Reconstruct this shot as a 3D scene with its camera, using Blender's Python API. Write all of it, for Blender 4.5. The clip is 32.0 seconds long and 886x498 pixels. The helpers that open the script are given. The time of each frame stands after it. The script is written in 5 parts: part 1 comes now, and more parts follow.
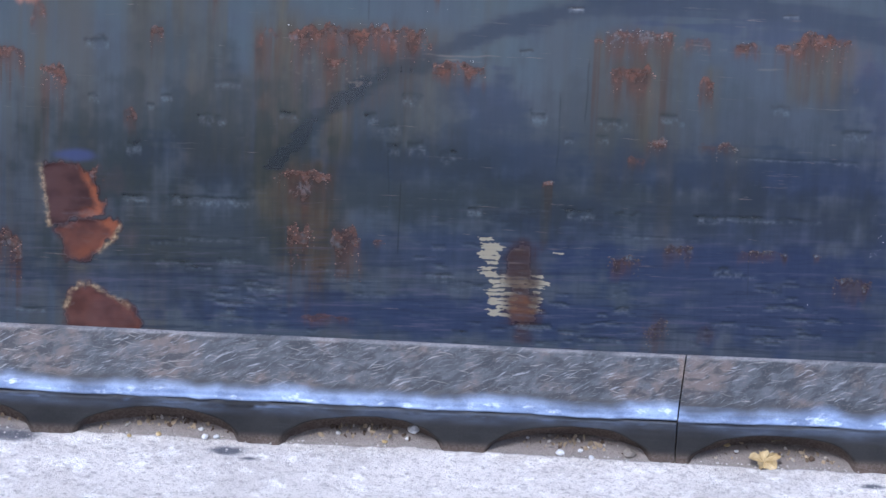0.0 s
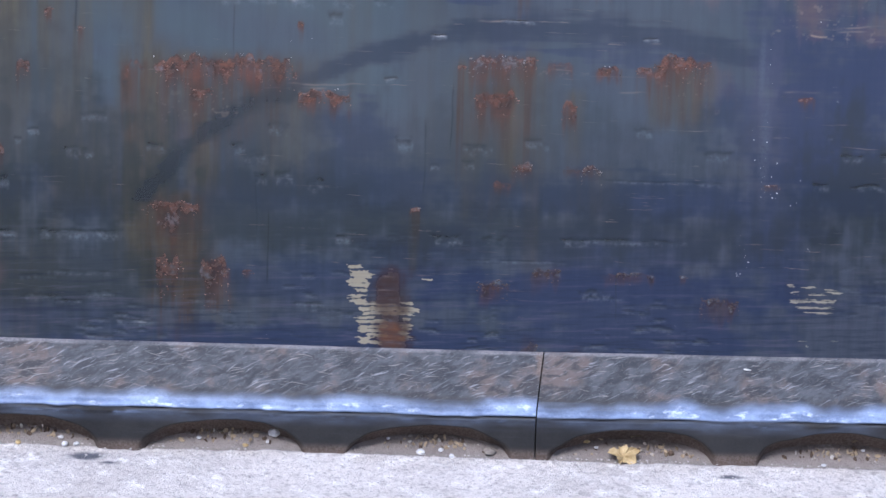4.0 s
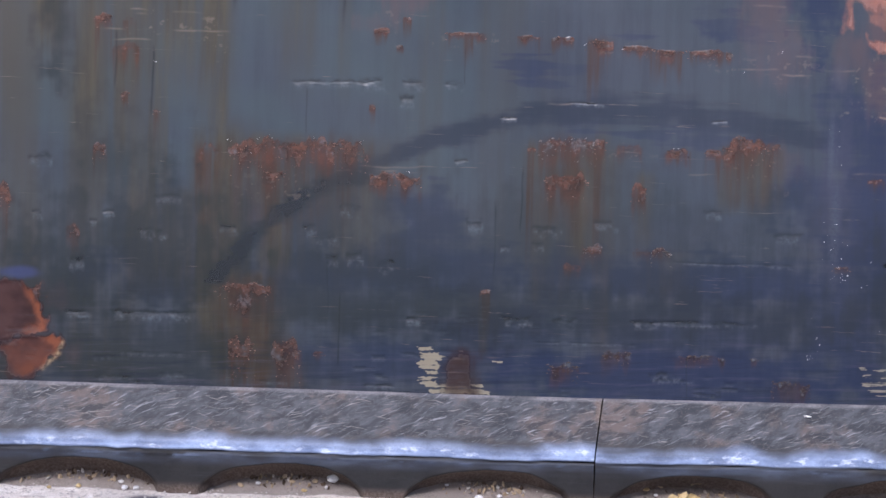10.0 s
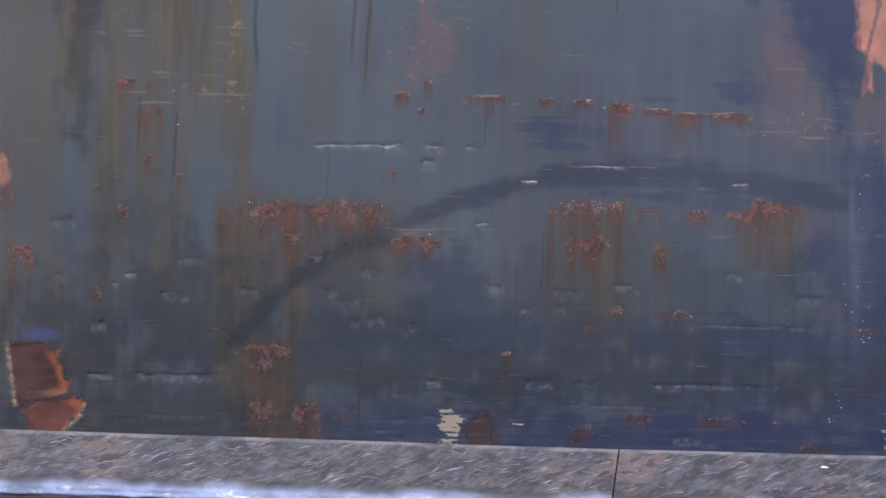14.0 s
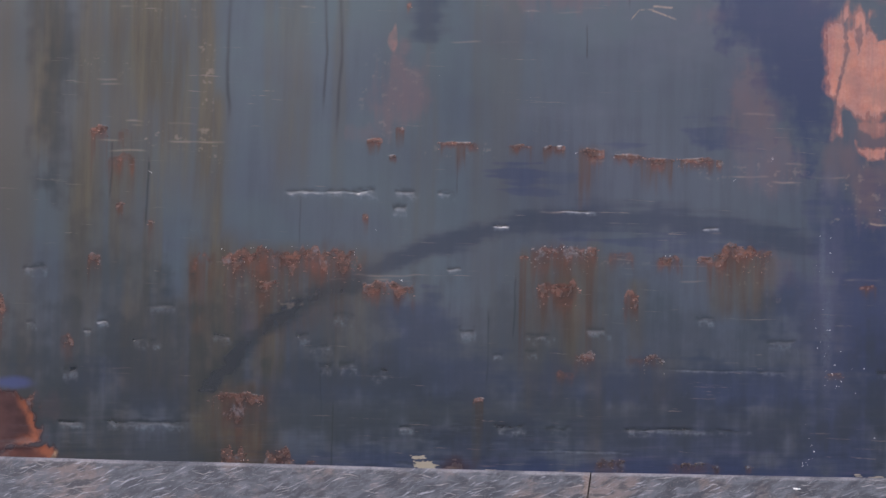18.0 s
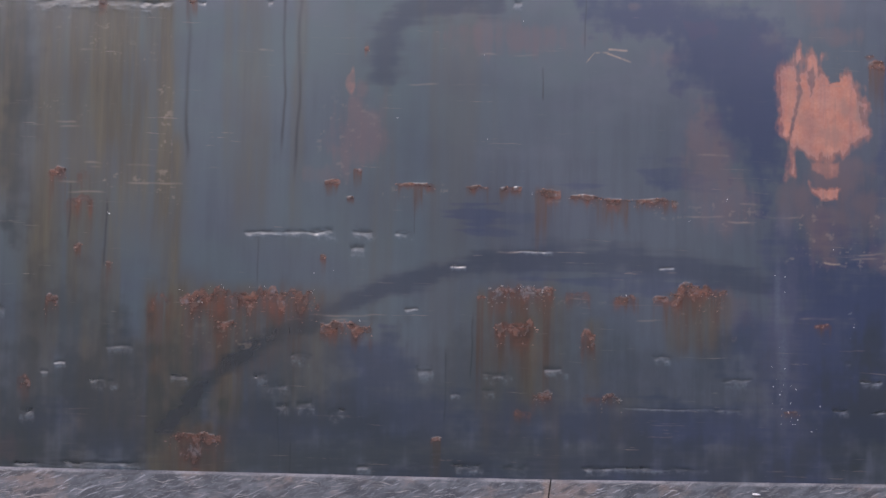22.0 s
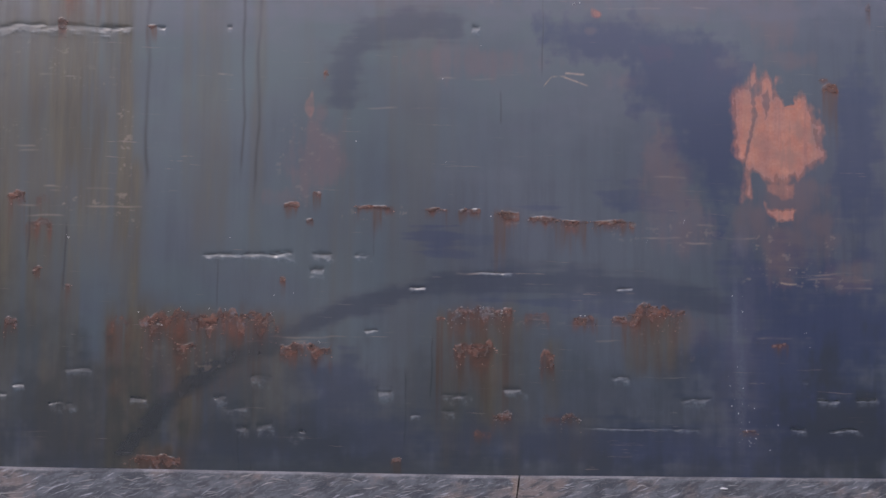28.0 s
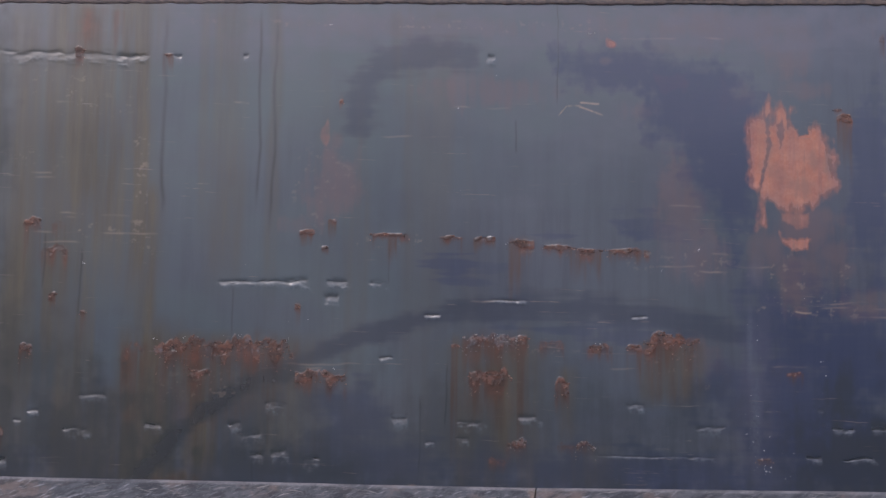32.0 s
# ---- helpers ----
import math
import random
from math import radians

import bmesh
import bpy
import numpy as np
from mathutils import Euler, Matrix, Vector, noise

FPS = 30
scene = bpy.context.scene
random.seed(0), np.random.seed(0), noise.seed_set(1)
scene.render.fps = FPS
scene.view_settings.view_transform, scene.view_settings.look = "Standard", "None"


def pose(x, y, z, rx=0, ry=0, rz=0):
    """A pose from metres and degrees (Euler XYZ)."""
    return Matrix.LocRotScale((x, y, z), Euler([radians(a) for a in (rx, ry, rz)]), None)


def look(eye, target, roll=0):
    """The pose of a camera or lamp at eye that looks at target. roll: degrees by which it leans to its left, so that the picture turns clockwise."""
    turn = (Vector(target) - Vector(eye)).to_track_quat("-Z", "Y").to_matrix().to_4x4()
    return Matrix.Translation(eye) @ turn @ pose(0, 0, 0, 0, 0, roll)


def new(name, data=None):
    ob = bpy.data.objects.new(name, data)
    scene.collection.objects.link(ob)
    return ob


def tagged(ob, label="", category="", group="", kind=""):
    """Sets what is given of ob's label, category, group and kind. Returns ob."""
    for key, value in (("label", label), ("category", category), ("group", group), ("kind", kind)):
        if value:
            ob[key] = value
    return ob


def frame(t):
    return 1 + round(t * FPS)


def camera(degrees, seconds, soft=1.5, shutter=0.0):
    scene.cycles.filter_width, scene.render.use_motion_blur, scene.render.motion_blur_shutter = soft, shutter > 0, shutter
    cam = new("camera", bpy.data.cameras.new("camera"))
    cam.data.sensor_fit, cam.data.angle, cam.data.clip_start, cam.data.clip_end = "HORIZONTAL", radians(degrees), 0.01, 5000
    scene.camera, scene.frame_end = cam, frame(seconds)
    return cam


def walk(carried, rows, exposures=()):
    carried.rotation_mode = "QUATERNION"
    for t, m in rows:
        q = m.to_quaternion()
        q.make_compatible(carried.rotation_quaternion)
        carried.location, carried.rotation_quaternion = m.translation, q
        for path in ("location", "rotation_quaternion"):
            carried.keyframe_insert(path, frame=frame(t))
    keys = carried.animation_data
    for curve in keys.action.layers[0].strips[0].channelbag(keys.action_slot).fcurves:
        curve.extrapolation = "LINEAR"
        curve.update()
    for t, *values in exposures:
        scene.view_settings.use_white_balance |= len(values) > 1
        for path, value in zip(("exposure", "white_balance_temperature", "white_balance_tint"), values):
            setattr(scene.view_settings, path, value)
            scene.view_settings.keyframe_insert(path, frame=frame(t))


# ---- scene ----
cam = camera(20.0, 32.0, soft=1.5)
PATH = [
    (0, (0.0530, -3.3930, 1.4669), (0.0167, -1.5000, 0.8227), 2.02),
    (0.5, (0.0720, -3.3994, 1.4491), (0.0739, -1.5004, 0.8215), 2.40),
    (1, (0.0709, -3.4082, 1.4332), (0.0940, -1.5035, 0.8237), 2.77),
    (1.5, (0.0820, -3.4196, 1.4175), (0.0994, -1.5111, 0.8200), 2.75),
    (2, (0.0998, -3.4273, 1.3893), (0.1170, -1.5164, 0.7994), 2.13),
    (2.5, (0.1094, -3.4342, 1.3681), (0.1408, -1.5212, 0.7855), 1.81),
    (3, (0.1183, -3.4499, 1.3446), (0.1587, -1.5330, 0.7755), 1.78),
    (3.5, (0.1326, -3.4611, 1.3229), (0.1668, -1.5409, 0.7648), 1.66),
    (5.5, (0.1689, -3.4964, 1.2104), (0.1846, -1.5577, 0.7193), 1.08),
    (6, (0.1774, -3.5075, 1.1869), (0.1865, -1.5646, 0.7124), 1.01),
    (6.5, (0.1846, -3.5093, 1.1601), (0.1859, -1.5629, 0.7003), 0.92),
    (7, (0.1920, -3.5158, 1.1363), (0.1866, -1.5658, 0.6922), 0.98),
    (7.5, (0.2039, -3.5271, 1.1191), (0.1891, -1.5742, 0.6879), 1.09),
    (8, (0.2104, -3.5323, 1.1011), (0.1888, -1.5765, 0.6838), 1.11),
    (8.5, (0.2145, -3.5365, 1.0850), (0.1861, -1.5780, 0.6808), 1.04),
    (9, (0.2245, -3.5399, 1.0707), (0.1848, -1.5793, 0.6775), 0.98),
    (9.5, (0.2288, -3.5442, 1.0573), (0.1765, -1.5820, 0.6739), 0.99),
    (10, (0.2315, -3.5488, 1.0519), (0.1652, -1.5854, 0.6770), 0.92),
    (10.5, (0.2335, -3.5554, 1.0408), (0.1527, -1.5903, 0.6778), 0.96),
    (11, (0.2403, -3.5614, 1.0294), (0.1472, -1.5946, 0.6785), 0.83),
    (11.5, (0.2457, -3.5641, 1.0204), (0.1483, -1.5958, 0.6795), 0.65),
    (12, (0.2537, -3.5613, 1.0050), (0.1522, -1.5910, 0.6764), 0.65),
    (12.5, (0.2575, -3.5638, 1.0015), (0.1546, -1.5925, 0.6797), 0.60),
    (13, (0.2624, -3.5650, 0.9899), (0.1590, -1.5922, 0.6780), 0.70),
    (13.5, (0.2658, -3.5669, 0.9797), (0.1637, -1.5924, 0.6785), 0.78),
    (14, (0.2662, -3.5699, 0.9701), (0.1676, -1.5936, 0.6794), 0.80),
    (14.5, (0.2708, -3.5710, 0.9549), (0.1734, -1.5928, 0.6767), 0.83),
    (16.5, (0.2785, -3.5801, 0.8831), (0.1867, -1.5955, 0.6535), 0.89),
    (17, (0.2756, -3.5883, 0.8613), (0.1871, -1.6019, 0.6460), 0.94),
    (17.5, (0.2777, -3.5879, 0.8369), (0.1918, -1.5999, 0.6357), 0.71),
    (18, (0.2790, -3.5941, 0.8134), (0.1966, -1.6045, 0.6266), 0.66),
    (18.5, (0.2829, -3.5962, 0.7847), (0.2030, -1.6051, 0.6139), 0.70),
    (19, (0.2744, -3.6048, 0.7581), (0.2029, -1.6121, 0.6033), 0.74),
    (19.5, (0.2776, -3.6072, 0.7305), (0.2086, -1.6132, 0.5914), 0.63),
    (20, (0.2749, -3.6134, 0.7028), (0.2121, -1.6182, 0.5793), 0.54),
    (20.5, (0.2721, -3.6161, 0.6720), (0.2156, -1.6197, 0.5665), 0.61),
    (21, (0.2686, -3.6236, 0.6460), (0.2168, -1.6263, 0.5556), 0.66),
    (21.5, (0.2727, -3.6261, 0.6133), (0.2235, -1.6280, 0.5414), 0.76),
    (22, (0.2656, -3.6287, 0.5883), (0.2227, -1.6300, 0.5302), 0.69),
    (22.5, (0.2620, -3.6288, 0.5631), (0.2233, -1.6297, 0.5182), 0.69),
    (23, (0.2528, -3.6366, 0.5420), (0.2204, -1.6371, 0.5078), 0.74),
    (23.5, (0.2539, -3.6369, 0.5204), (0.2234, -1.6373, 0.4961), 0.75),
    (24, (0.2456, -3.6405, 0.5029), (0.2199, -1.6408, 0.4856), 0.72),
    (24.5, (0.2389, -3.6404, 0.4850), (0.2189, -1.6405, 0.4756), 0.48),
    (25, (0.2370, -3.6416, 0.4707), (0.2219, -1.6417, 0.4678), 0.46),
    (25.5, (0.2316, -3.6400, 0.4576), (0.2220, -1.6400, 0.4607), 0.48),
    (27.5, (0.2122, -3.6493, 0.4252), (0.2222, -1.6495, 0.4512), 0.45),
    (28, (0.2074, -3.6498, 0.4176), (0.2215, -1.6501, 0.4496), 0.50),
    (28.5, (0.2121, -3.6477, 0.4040), (0.2241, -1.6481, 0.4452), 0.62),
    (29, (0.2082, -3.6474, 0.3914), (0.2182, -1.6480, 0.4394), 0.61),
    (29.5, (0.2011, -3.6511, 0.3850), (0.2132, -1.6518, 0.4372), 0.64),
    (30, (0.1991, -3.6504, 0.3716), (0.2102, -1.6514, 0.4316), 0.68),
    (30.5, (0.1961, -3.6485, 0.3594), (0.2083, -1.6496, 0.4267), 0.60),
    (31, (0.1942, -3.6517, 0.3477), (0.2059, -1.6531, 0.4226), 0.67),
    (31.5, (0.1942, -3.6523, 0.3273), (0.2035, -1.6542, 0.4147), 0.57),
    (32, (0.1940, -3.6505, 0.3085), (0.2016, -1.6530, 0.4085), 0.69),
]
walk(cam, [(t, look(eye, target, roll)) for t, eye, target, roll in PATH],
     exposures=[(0.0, 1.28, 5450, 13), (1.0, 1.38, 5450, 13), (3.0, 1.33, 5520, 14), (6.0, 1.24, 5800, 17), (9.0, 1.17, 6000, 19), (12.0, 1.19, 6180, 19),
                (20.0, 1.05, 6260, 20), (26.0, 0.85, 6250, 20), (32.0, 0.66, 6250, 20)])

# ---- daylight: a bright hazy sky over an open quay ----
world = bpy.data.worlds.new("world")
scene.world = world
world.use_nodes = True
sky = world.node_tree.nodes.new("ShaderNodeTexSky")
sky.sky_type = "NISHITA"
sky.sun_disc = False
sky.sun_elevation = radians(48)
sky.sun_rotation = radians(200)
sky.air_density, sky.dust_density, sky.ozone_density = 1.0, 2.5, 1.0
world.node_tree.links.new(sky.outputs["Color"], world.node_tree.nodes["Background"].inputs["Color"])
world.node_tree.nodes["Background"].inputs["Strength"].default_value = 0.11
sun = new("sun", bpy.data.lights.new("sun", "SUN"))
sun.data.energy, sun.data.angle, sun.data.color = 1.2, radians(14), (1.0, 0.95, 0.9)
sun.matrix_world = look((0, 0, 10), (0 + 10 * math.cos(radians(48)) * math.sin(radians(-20)) * -1,
                                      10 * math.cos(radians(48)) * math.cos(radians(-20)),
                                      10 - 10 * math.sin(radians(48))))


# ---- material tools ----
class Mat:
    """A node material with short ways to add nodes."""

    def __init__(self, name):
        self.m = bpy.data.materials.new(name)
        self.m.use_nodes = True
        self.t = self.m.node_tree
        self.bsdf = self.t.nodes["Principled BSDF"]
        self.co = self.t.nodes.new("ShaderNodeTexCoord").outputs["Object"]

    def put(self, socket, value):
        if isinstance(value, bpy.types.NodeSocket):
            self.t.links.new(value, socket)
        else:
            socket.default_value = value

    def coords(self, scale=(1, 1, 1), turn=(0, 0, 0), warp=0.0, size=12.0):
        out = self.co
        if warp:
            n = self.t.nodes.new("ShaderNodeTexNoise")
            n.inputs["Scale"].default_value, n.inputs["Detail"].default_value = size, 3.0
            self.t.links.new(self.co, n.inputs["Vector"])
            add = self.t.nodes.new("ShaderNodeVectorMath")
            add.operation = "MULTIPLY_ADD"
            self.t.links.new(n.outputs["Color"], add.inputs[0])
            add.inputs[1].default_value = (warp, warp, warp)
            self.t.links.new(out, add.inputs[2])
            out = add.outputs[0]
        for key, value in (("Rotation", turn), ("Scale", scale)):
            n = self.t.nodes.new("ShaderNodeMapping")
            n.inputs[key].default_value = value
            self.t.links.new(out, n.inputs["Vector"])
            out = n.outputs["Vector"]
        return out

    def noise(self, scale, detail=4.0, rough=0.55, where=None):
        n = self.t.nodes.new("ShaderNodeTexNoise")
        n.inputs["Scale"].default_value, n.inputs["Detail"].default_value, n.inputs["Roughness"].default_value = scale, detail, rough
        self.t.links.new(where or self.co, n.inputs["Vector"])
        return n.outputs["Fac"]

    def attr(self, name):
        n = self.t.nodes.new("ShaderNodeAttribute")
        n.attribute_name = name
        return n.outputs["Fac"]

    def math(self, op, a, b=0.0, clamp=False):
        n = self.t.nodes.new("ShaderNodeMath")
        n.operation, n.use_clamp = op, clamp
        self.put(n.inputs[0], a), self.put(n.inputs[1], b)
        return n.outputs[0]

    def ramp(self, x, lo, hi, a=0.0, b=1.0):
        n = self.t.nodes.new("ShaderNodeMapRange")
        n.interpolation_type = "SMOOTHSTEP"
        for key, v in (("Value", x), ("From Min", lo), ("From Max", hi), ("To Min", a), ("To Max", b)):
            self.put(n.inputs[key], v)
        return n.outputs["Result"]

    def mix(self, f, a, b):
        n = self.t.nodes.new("ShaderNodeMix")
        n.data_type = "RGBA"
        self.put(n.inputs[0], f)
        for socket, v in ((n.inputs[6], a), (n.inputs[7], b)):
            self.put(socket, v if isinstance(v, bpy.types.NodeSocket) else (*v, 1.0))
        return n.outputs[2]

    def bump(self, height, strength=0.3, distance=0.002):
        n = self.t.nodes.new("ShaderNodeBump")
        n.inputs["Strength"].default_value, n.inputs["Distance"].default_value = strength, distance
        self.put(n.inputs["Height"], height)
        self.t.links.new(n.outputs["Normal"], self.bsdf.inputs["Normal"])

    def done(self, color, rough, metal=0.0, spec=0.5):
        self.put(self.bsdf.inputs["Base Color"], color if isinstance(color, bpy.types.NodeSocket) else (*color, 1.0))
        self.put(self.bsdf.inputs["Roughness"], rough)
        self.put(self.bsdf.inputs["Metallic"], metal)
        self.put(self.bsdf.inputs["Specular IOR Level"], spec)
        return self.m


def edge_mask(k, name, grain, width=0.25, amount=0.6):
    """A mask from an attribute, its edge broken up by a grain."""
    a = k.attr(name)
    x = k.math("ADD", a, k.math("MULTIPLY", k.math("SUBTRACT", grain, 0.5), amount))
    keep = k.ramp(a, 0.08, 0.35)
    return k.math("MULTIPLY", k.ramp(x, 0.5 - width, 0.5 + width), keep)


# ---- materials ----
def hull_paint():
    k = Mat("weathered_hull_paint")
    vert = k.coords((1, 1, 0.09))
    horiz = k.coords((0.10, 1, 1))
    n_big = k.noise(3.0, 2)
    n_mid = k.noise(30.0, 3, 0.5)
    n_fine = k.noise(170.0, 3, 0.6)
    n_vert = k.noise(46.0, 5, 0.6, vert)
    n_vert2 = k.noise(150.0, 4, 0.6, vert)
    n_horiz = k.noise(120.0, 5, 0.65, horiz)
    # topcoat: chalked blue grey, fading unevenly
    n_blot = k.noise(9.0, 3, 0.5, k.coords((0.6, 1, 1)))
    n_band = k.noise(9.0, 4, 0.6, k.coords((1, 1, 0.05)))
    c = k.mix(k.ramp(n_big, 0.3, 0.7), (0.049, 0.062, 0.090), (0.066, 0.078, 0.104))
    c = k.mix(k.ramp(n_vert, 0.40, 0.65, 0.0, 0.45), c, (0.032, 0.040, 0.058))
    c = k.mix(k.ramp(n_vert2, 0.50, 0.75, 0.0, 0.10), c, (0.085, 0.088, 0.098))
    c = k.mix(k.ramp(k.noise(420.0, 2, 0.6), 0.62, 0.72, 0.0, 0.35), c, (0.024, 0.030, 0.042))
    n_smooth = k.noise(26.0, 2, 0.5, k.coords((0.7, 1, 1)))
    c = k.mix(k.ramp(n_smooth, 0.5, 0.75, 0.0, 0.12), c, (0.090, 0.098, 0.115))
    c = k.mix(k.math("MULTIPLY", k.attr("chalk"), k.ramp(n_blot, 0.3, 0.7, 0.5, 1.0)), c, (0.064, 0.093, 0.104))
    c = k.mix(k.math("MULTIPLY", k.attr("band"), k.ramp(n_band, 0.42, 0.6)), c, (0.074, 0.068, 0.052))
    film = k.math("MULTIPLY", edge_mask(k, "film", k.math("ADD", k.math("MULTIPLY", n_vert, 0.6), k.math("MULTIPLY", n_mid, 0.4)), 0.4, 1.0), 0.7)
    c = k.mix(film, c, (0.118, 0.086, 0.092))
    c = k.mix(k.math("MULTIPLY", k.attr("mist"), k.ramp(n_smooth, 0.3, 0.7, 0.4, 0.9)), c, (0.096, 0.100, 0.130))
    navy = edge_mask(k, "navy", k.math("ADD", k.math("MULTIPLY", n_horiz, 0.35), k.math("ADD", k.math("MULTIPLY", n_smooth, 0.3), k.math("MULTIPLY", n_blot, 0.35))), 0.48, 0.55)
    c = k.mix(k.math("MULTIPLY", navy, 0.75), c, (0.018, 0.030, 0.082))
    run = k.math("MULTIPLY", k.math("MULTIPLY", k.attr("run"), 1.5, True), k.ramp(n_vert2, 0.25, 0.7, 0.85, 1.0))
    c = k.mix(k.math("MULTIPLY", run, 0.9), c, k.mix(k.ramp(n_vert, 0.35, 0.7), (0.058, 0.052, 0.034), (0.094, 0.081, 0.050)))
    weep = k.math("MULTIPLY", k.math("MULTIPLY", k.attr("weep"), 1.4, True), k.ramp(n_vert2, 0.3, 0.7, 0.6, 1.0))
    c = k.mix(k.math("MULTIPLY", weep, 0.8), c, k.mix(n_vert, (0.056, 0.034, 0.023), (0.088, 0.048, 0.031)))
    bleed = k.math("MULTIPLY", k.attr("bleed"), k.ramp(n_vert, 0.3, 0.65, 0.6, 0.95))
    c = k.mix(bleed, c, k.mix(k.attr("char"), k.mix(k.ramp(n_mid, 0.3, 0.7), (0.060, 0.027, 0.020), (0.150, 0.056, 0.034)), (0.040, 0.026, 0.023)))
    # dirt, with the dimmer reflections of the low hull put into the colour
    c = k.mix(k.math("MULTIPLY", k.attr("dirt_shade"), k.ramp(n_blot, 0.3, 0.7, 0.6, 0.85)), c, k.mix(n_vert, (0.018, 0.026, 0.029), (0.031, 0.035, 0.033)))
    c = k.mix(k.math("MULTIPLY", k.attr("arc"), k.ramp(n_blot, 0.3, 0.65, 0.6, 0.82)), c, (0.020, 0.026, 0.032))
    # lower strakes rub on the fender: fine lengthwise scuffs, light and dark
    n_rub = k.noise(95.0, 5, 0.65, k.coords((0.07, 1, 1), (0, radians(2), 0)))
    scuff = k.attr("scuff")
    c = k.mix(k.math("MULTIPLY", scuff, k.ramp(n_rub, 0.52, 0.68, 0.0, 0.45)), c, (0.094, 0.092, 0.132))
    c = k.mix(k.math("MULTIPLY", scuff, k.ramp(n_rub, 0.50, 0.34, 0.0, 0.6)), c, (0.020, 0.026, 0.048))
    # dark trickles, and the shade of dent lips put into the colour
    c = k.mix(k.math("MULTIPLY", k.attr("trickle_and_shade"), 0.72), c, (0.018, 0.023, 0.025))
    c = k.mix(0.14, c, (0.004, 0.005, 0.007))
    # bared coats
    mottle = k.math("ADD", k.math("MULTIPLY", n_fine, 0.4), k.math("MULTIPLY", n_mid, 0.6))
    prim = edge_mask(k, "primer", k.math("ADD", k.math("MULTIPLY", n_vert2, 0.4), k.math("MULTIPLY", n_mid, 0.6)), 0.50, 1.0)
    c = k.mix(k.math("MULTIPLY", prim, k.ramp(n_vert, 0.35, 0.6, 0.55, 0.95)), c, k.mix(k.ramp(k.math("ADD", k.math("MULTIPLY", n_smooth, 0.35), k.math("MULTIPLY", n_vert, 0.65)), 0.44, 0.62, 0.0, 0.85), k.mix(k.ramp(mottle, 0.3, 0.7), (0.340, 0.120, 0.072), (0.460, 0.210, 0.150)), (0.210, 0.120, 0.100)))
    c = k.mix(k.math("MULTIPLY", k.attr("blue"), 0.8), c, (0.050, 0.066, 0.170))
    scr = edge_mask(k, "scrape", n_mid, 0.3, 0.5)
    hot = k.math("MULTIPLY", k.attr("hot"), k.ramp(n_mid, 0.3, 0.65, 0.5, 1.0))
    lead = k.mix(k.ramp(n_smooth, 0.35, 0.65), (0.026, 0.008, 0.009), (0.062, 0.020, 0.016))
    c = k.mix(k.math("MULTIPLY", scr, k.ramp(n_smooth, 0.3, 0.7, 0.95, 0.75)), c, k.mix(hot, lead, (0.260, 0.080, 0.034)))
    rim = k.math("MULTIPLY", k.attr("rim"), k.ramp(n_fine, 0.3, 0.6, 0.35, 1.0))
    c = k.mix(rim, c, k.mix(n_mid, (0.400, 0.280, 0.140), (0.300, 0.250, 0.190)))
    n_stroke = k.noise(300.0, 3, 0.6, k.coords((0.05, 1, 1)))
    fil = edge_mask(k, "filler", n_stroke, 0.28, 2.0)
    c = k.mix(k.math("MULTIPLY", fil, 0.85), c, k.mix(n_mid, (0.250, 0.215, 0.140), (0.330, 0.310, 0.240)))
    core = k.math("MULTIPLY", k.attr("core"), k.ramp(k.math("ADD", k.math("MULTIPLY", n_horiz, 0.5), k.math("MULTIPLY", n_mid, 0.5)), 0.3, 0.6, 0.6, 0.95))
    c = k.mix(core, c, k.mix(hot, k.mix(n_smooth, (0.020, 0.013, 0.013), (0.054, 0.028, 0.022)), (0.165, 0.068, 0.024)))
    grain = k.math("ADD", k.math("MULTIPLY", n_fine, 0.45), k.math("MULTIPLY", n_mid, 0.55))
    rust = edge_mask(k, "rust", grain, 0.42, 1.3)
    oxide = k.mix(k.ramp(mottle, 0.36, 0.64), (0.034, 0.020, 0.016), (0.135, 0.062, 0.044))
    oxide = k.mix(k.ramp(n_smooth, 0.55, 0.75, 0.0, 0.4), oxide, (0.230, 0.082, 0.040))
    oxide = k.mix(k.attr("char"), oxide, (0.034, 0.021, 0.018))
    c = k.mix(k.math("MULTIPLY", rust, 0.82), c, oxide)
    # worn paint, and the lit lower lips of dents coloured pale
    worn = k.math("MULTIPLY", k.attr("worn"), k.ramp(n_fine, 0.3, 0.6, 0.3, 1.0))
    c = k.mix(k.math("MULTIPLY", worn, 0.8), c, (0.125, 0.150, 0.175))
    c = k.mix(k.math("MULTIPLY", k.attr("scratch"), 0.75), c, (0.240, 0.190, 0.155))
    n_line = k.noise(230.0, 3, 0.6, k.coords((0.04, 1, 1), (0, radians(-1.2), 0), 0.006, 20.0))
    lines = k.math("MULTIPLY", k.ramp(n_line, 0.65, 0.74), k.ramp(n_blot, 0.46, 0.62, 0.0, 0.6))
    c = k.mix(lines, c, (0.170, 0.140, 0.125))
    dull = k.math("MAXIMUM", k.math("MAXIMUM", rust, scr), k.math("MAXIMUM", k.math("MAXIMUM", prim, fil), k.math("MAXIMUM", core, k.math("MULTIPLY", bleed, 0.7))))
    rough = k.math("ADD", k.ramp(n_big, 0.3, 0.7, 0.23, 0.27), k.ramp(dull, 0.6, 1.0, 0.0, 0.3), True)
    h = k.math("ADD", k.math("MULTIPLY", n_fine, k.math("ADD", 0.03, k.math("MULTIPLY", rust, 0.5))), k.math("MULTIPLY", n_mid, 0.02))
    h = k.math("ADD", h, k.math("MULTIPLY", n_smooth, 0.10))
    k.bump(h, 0.3, 0.002)
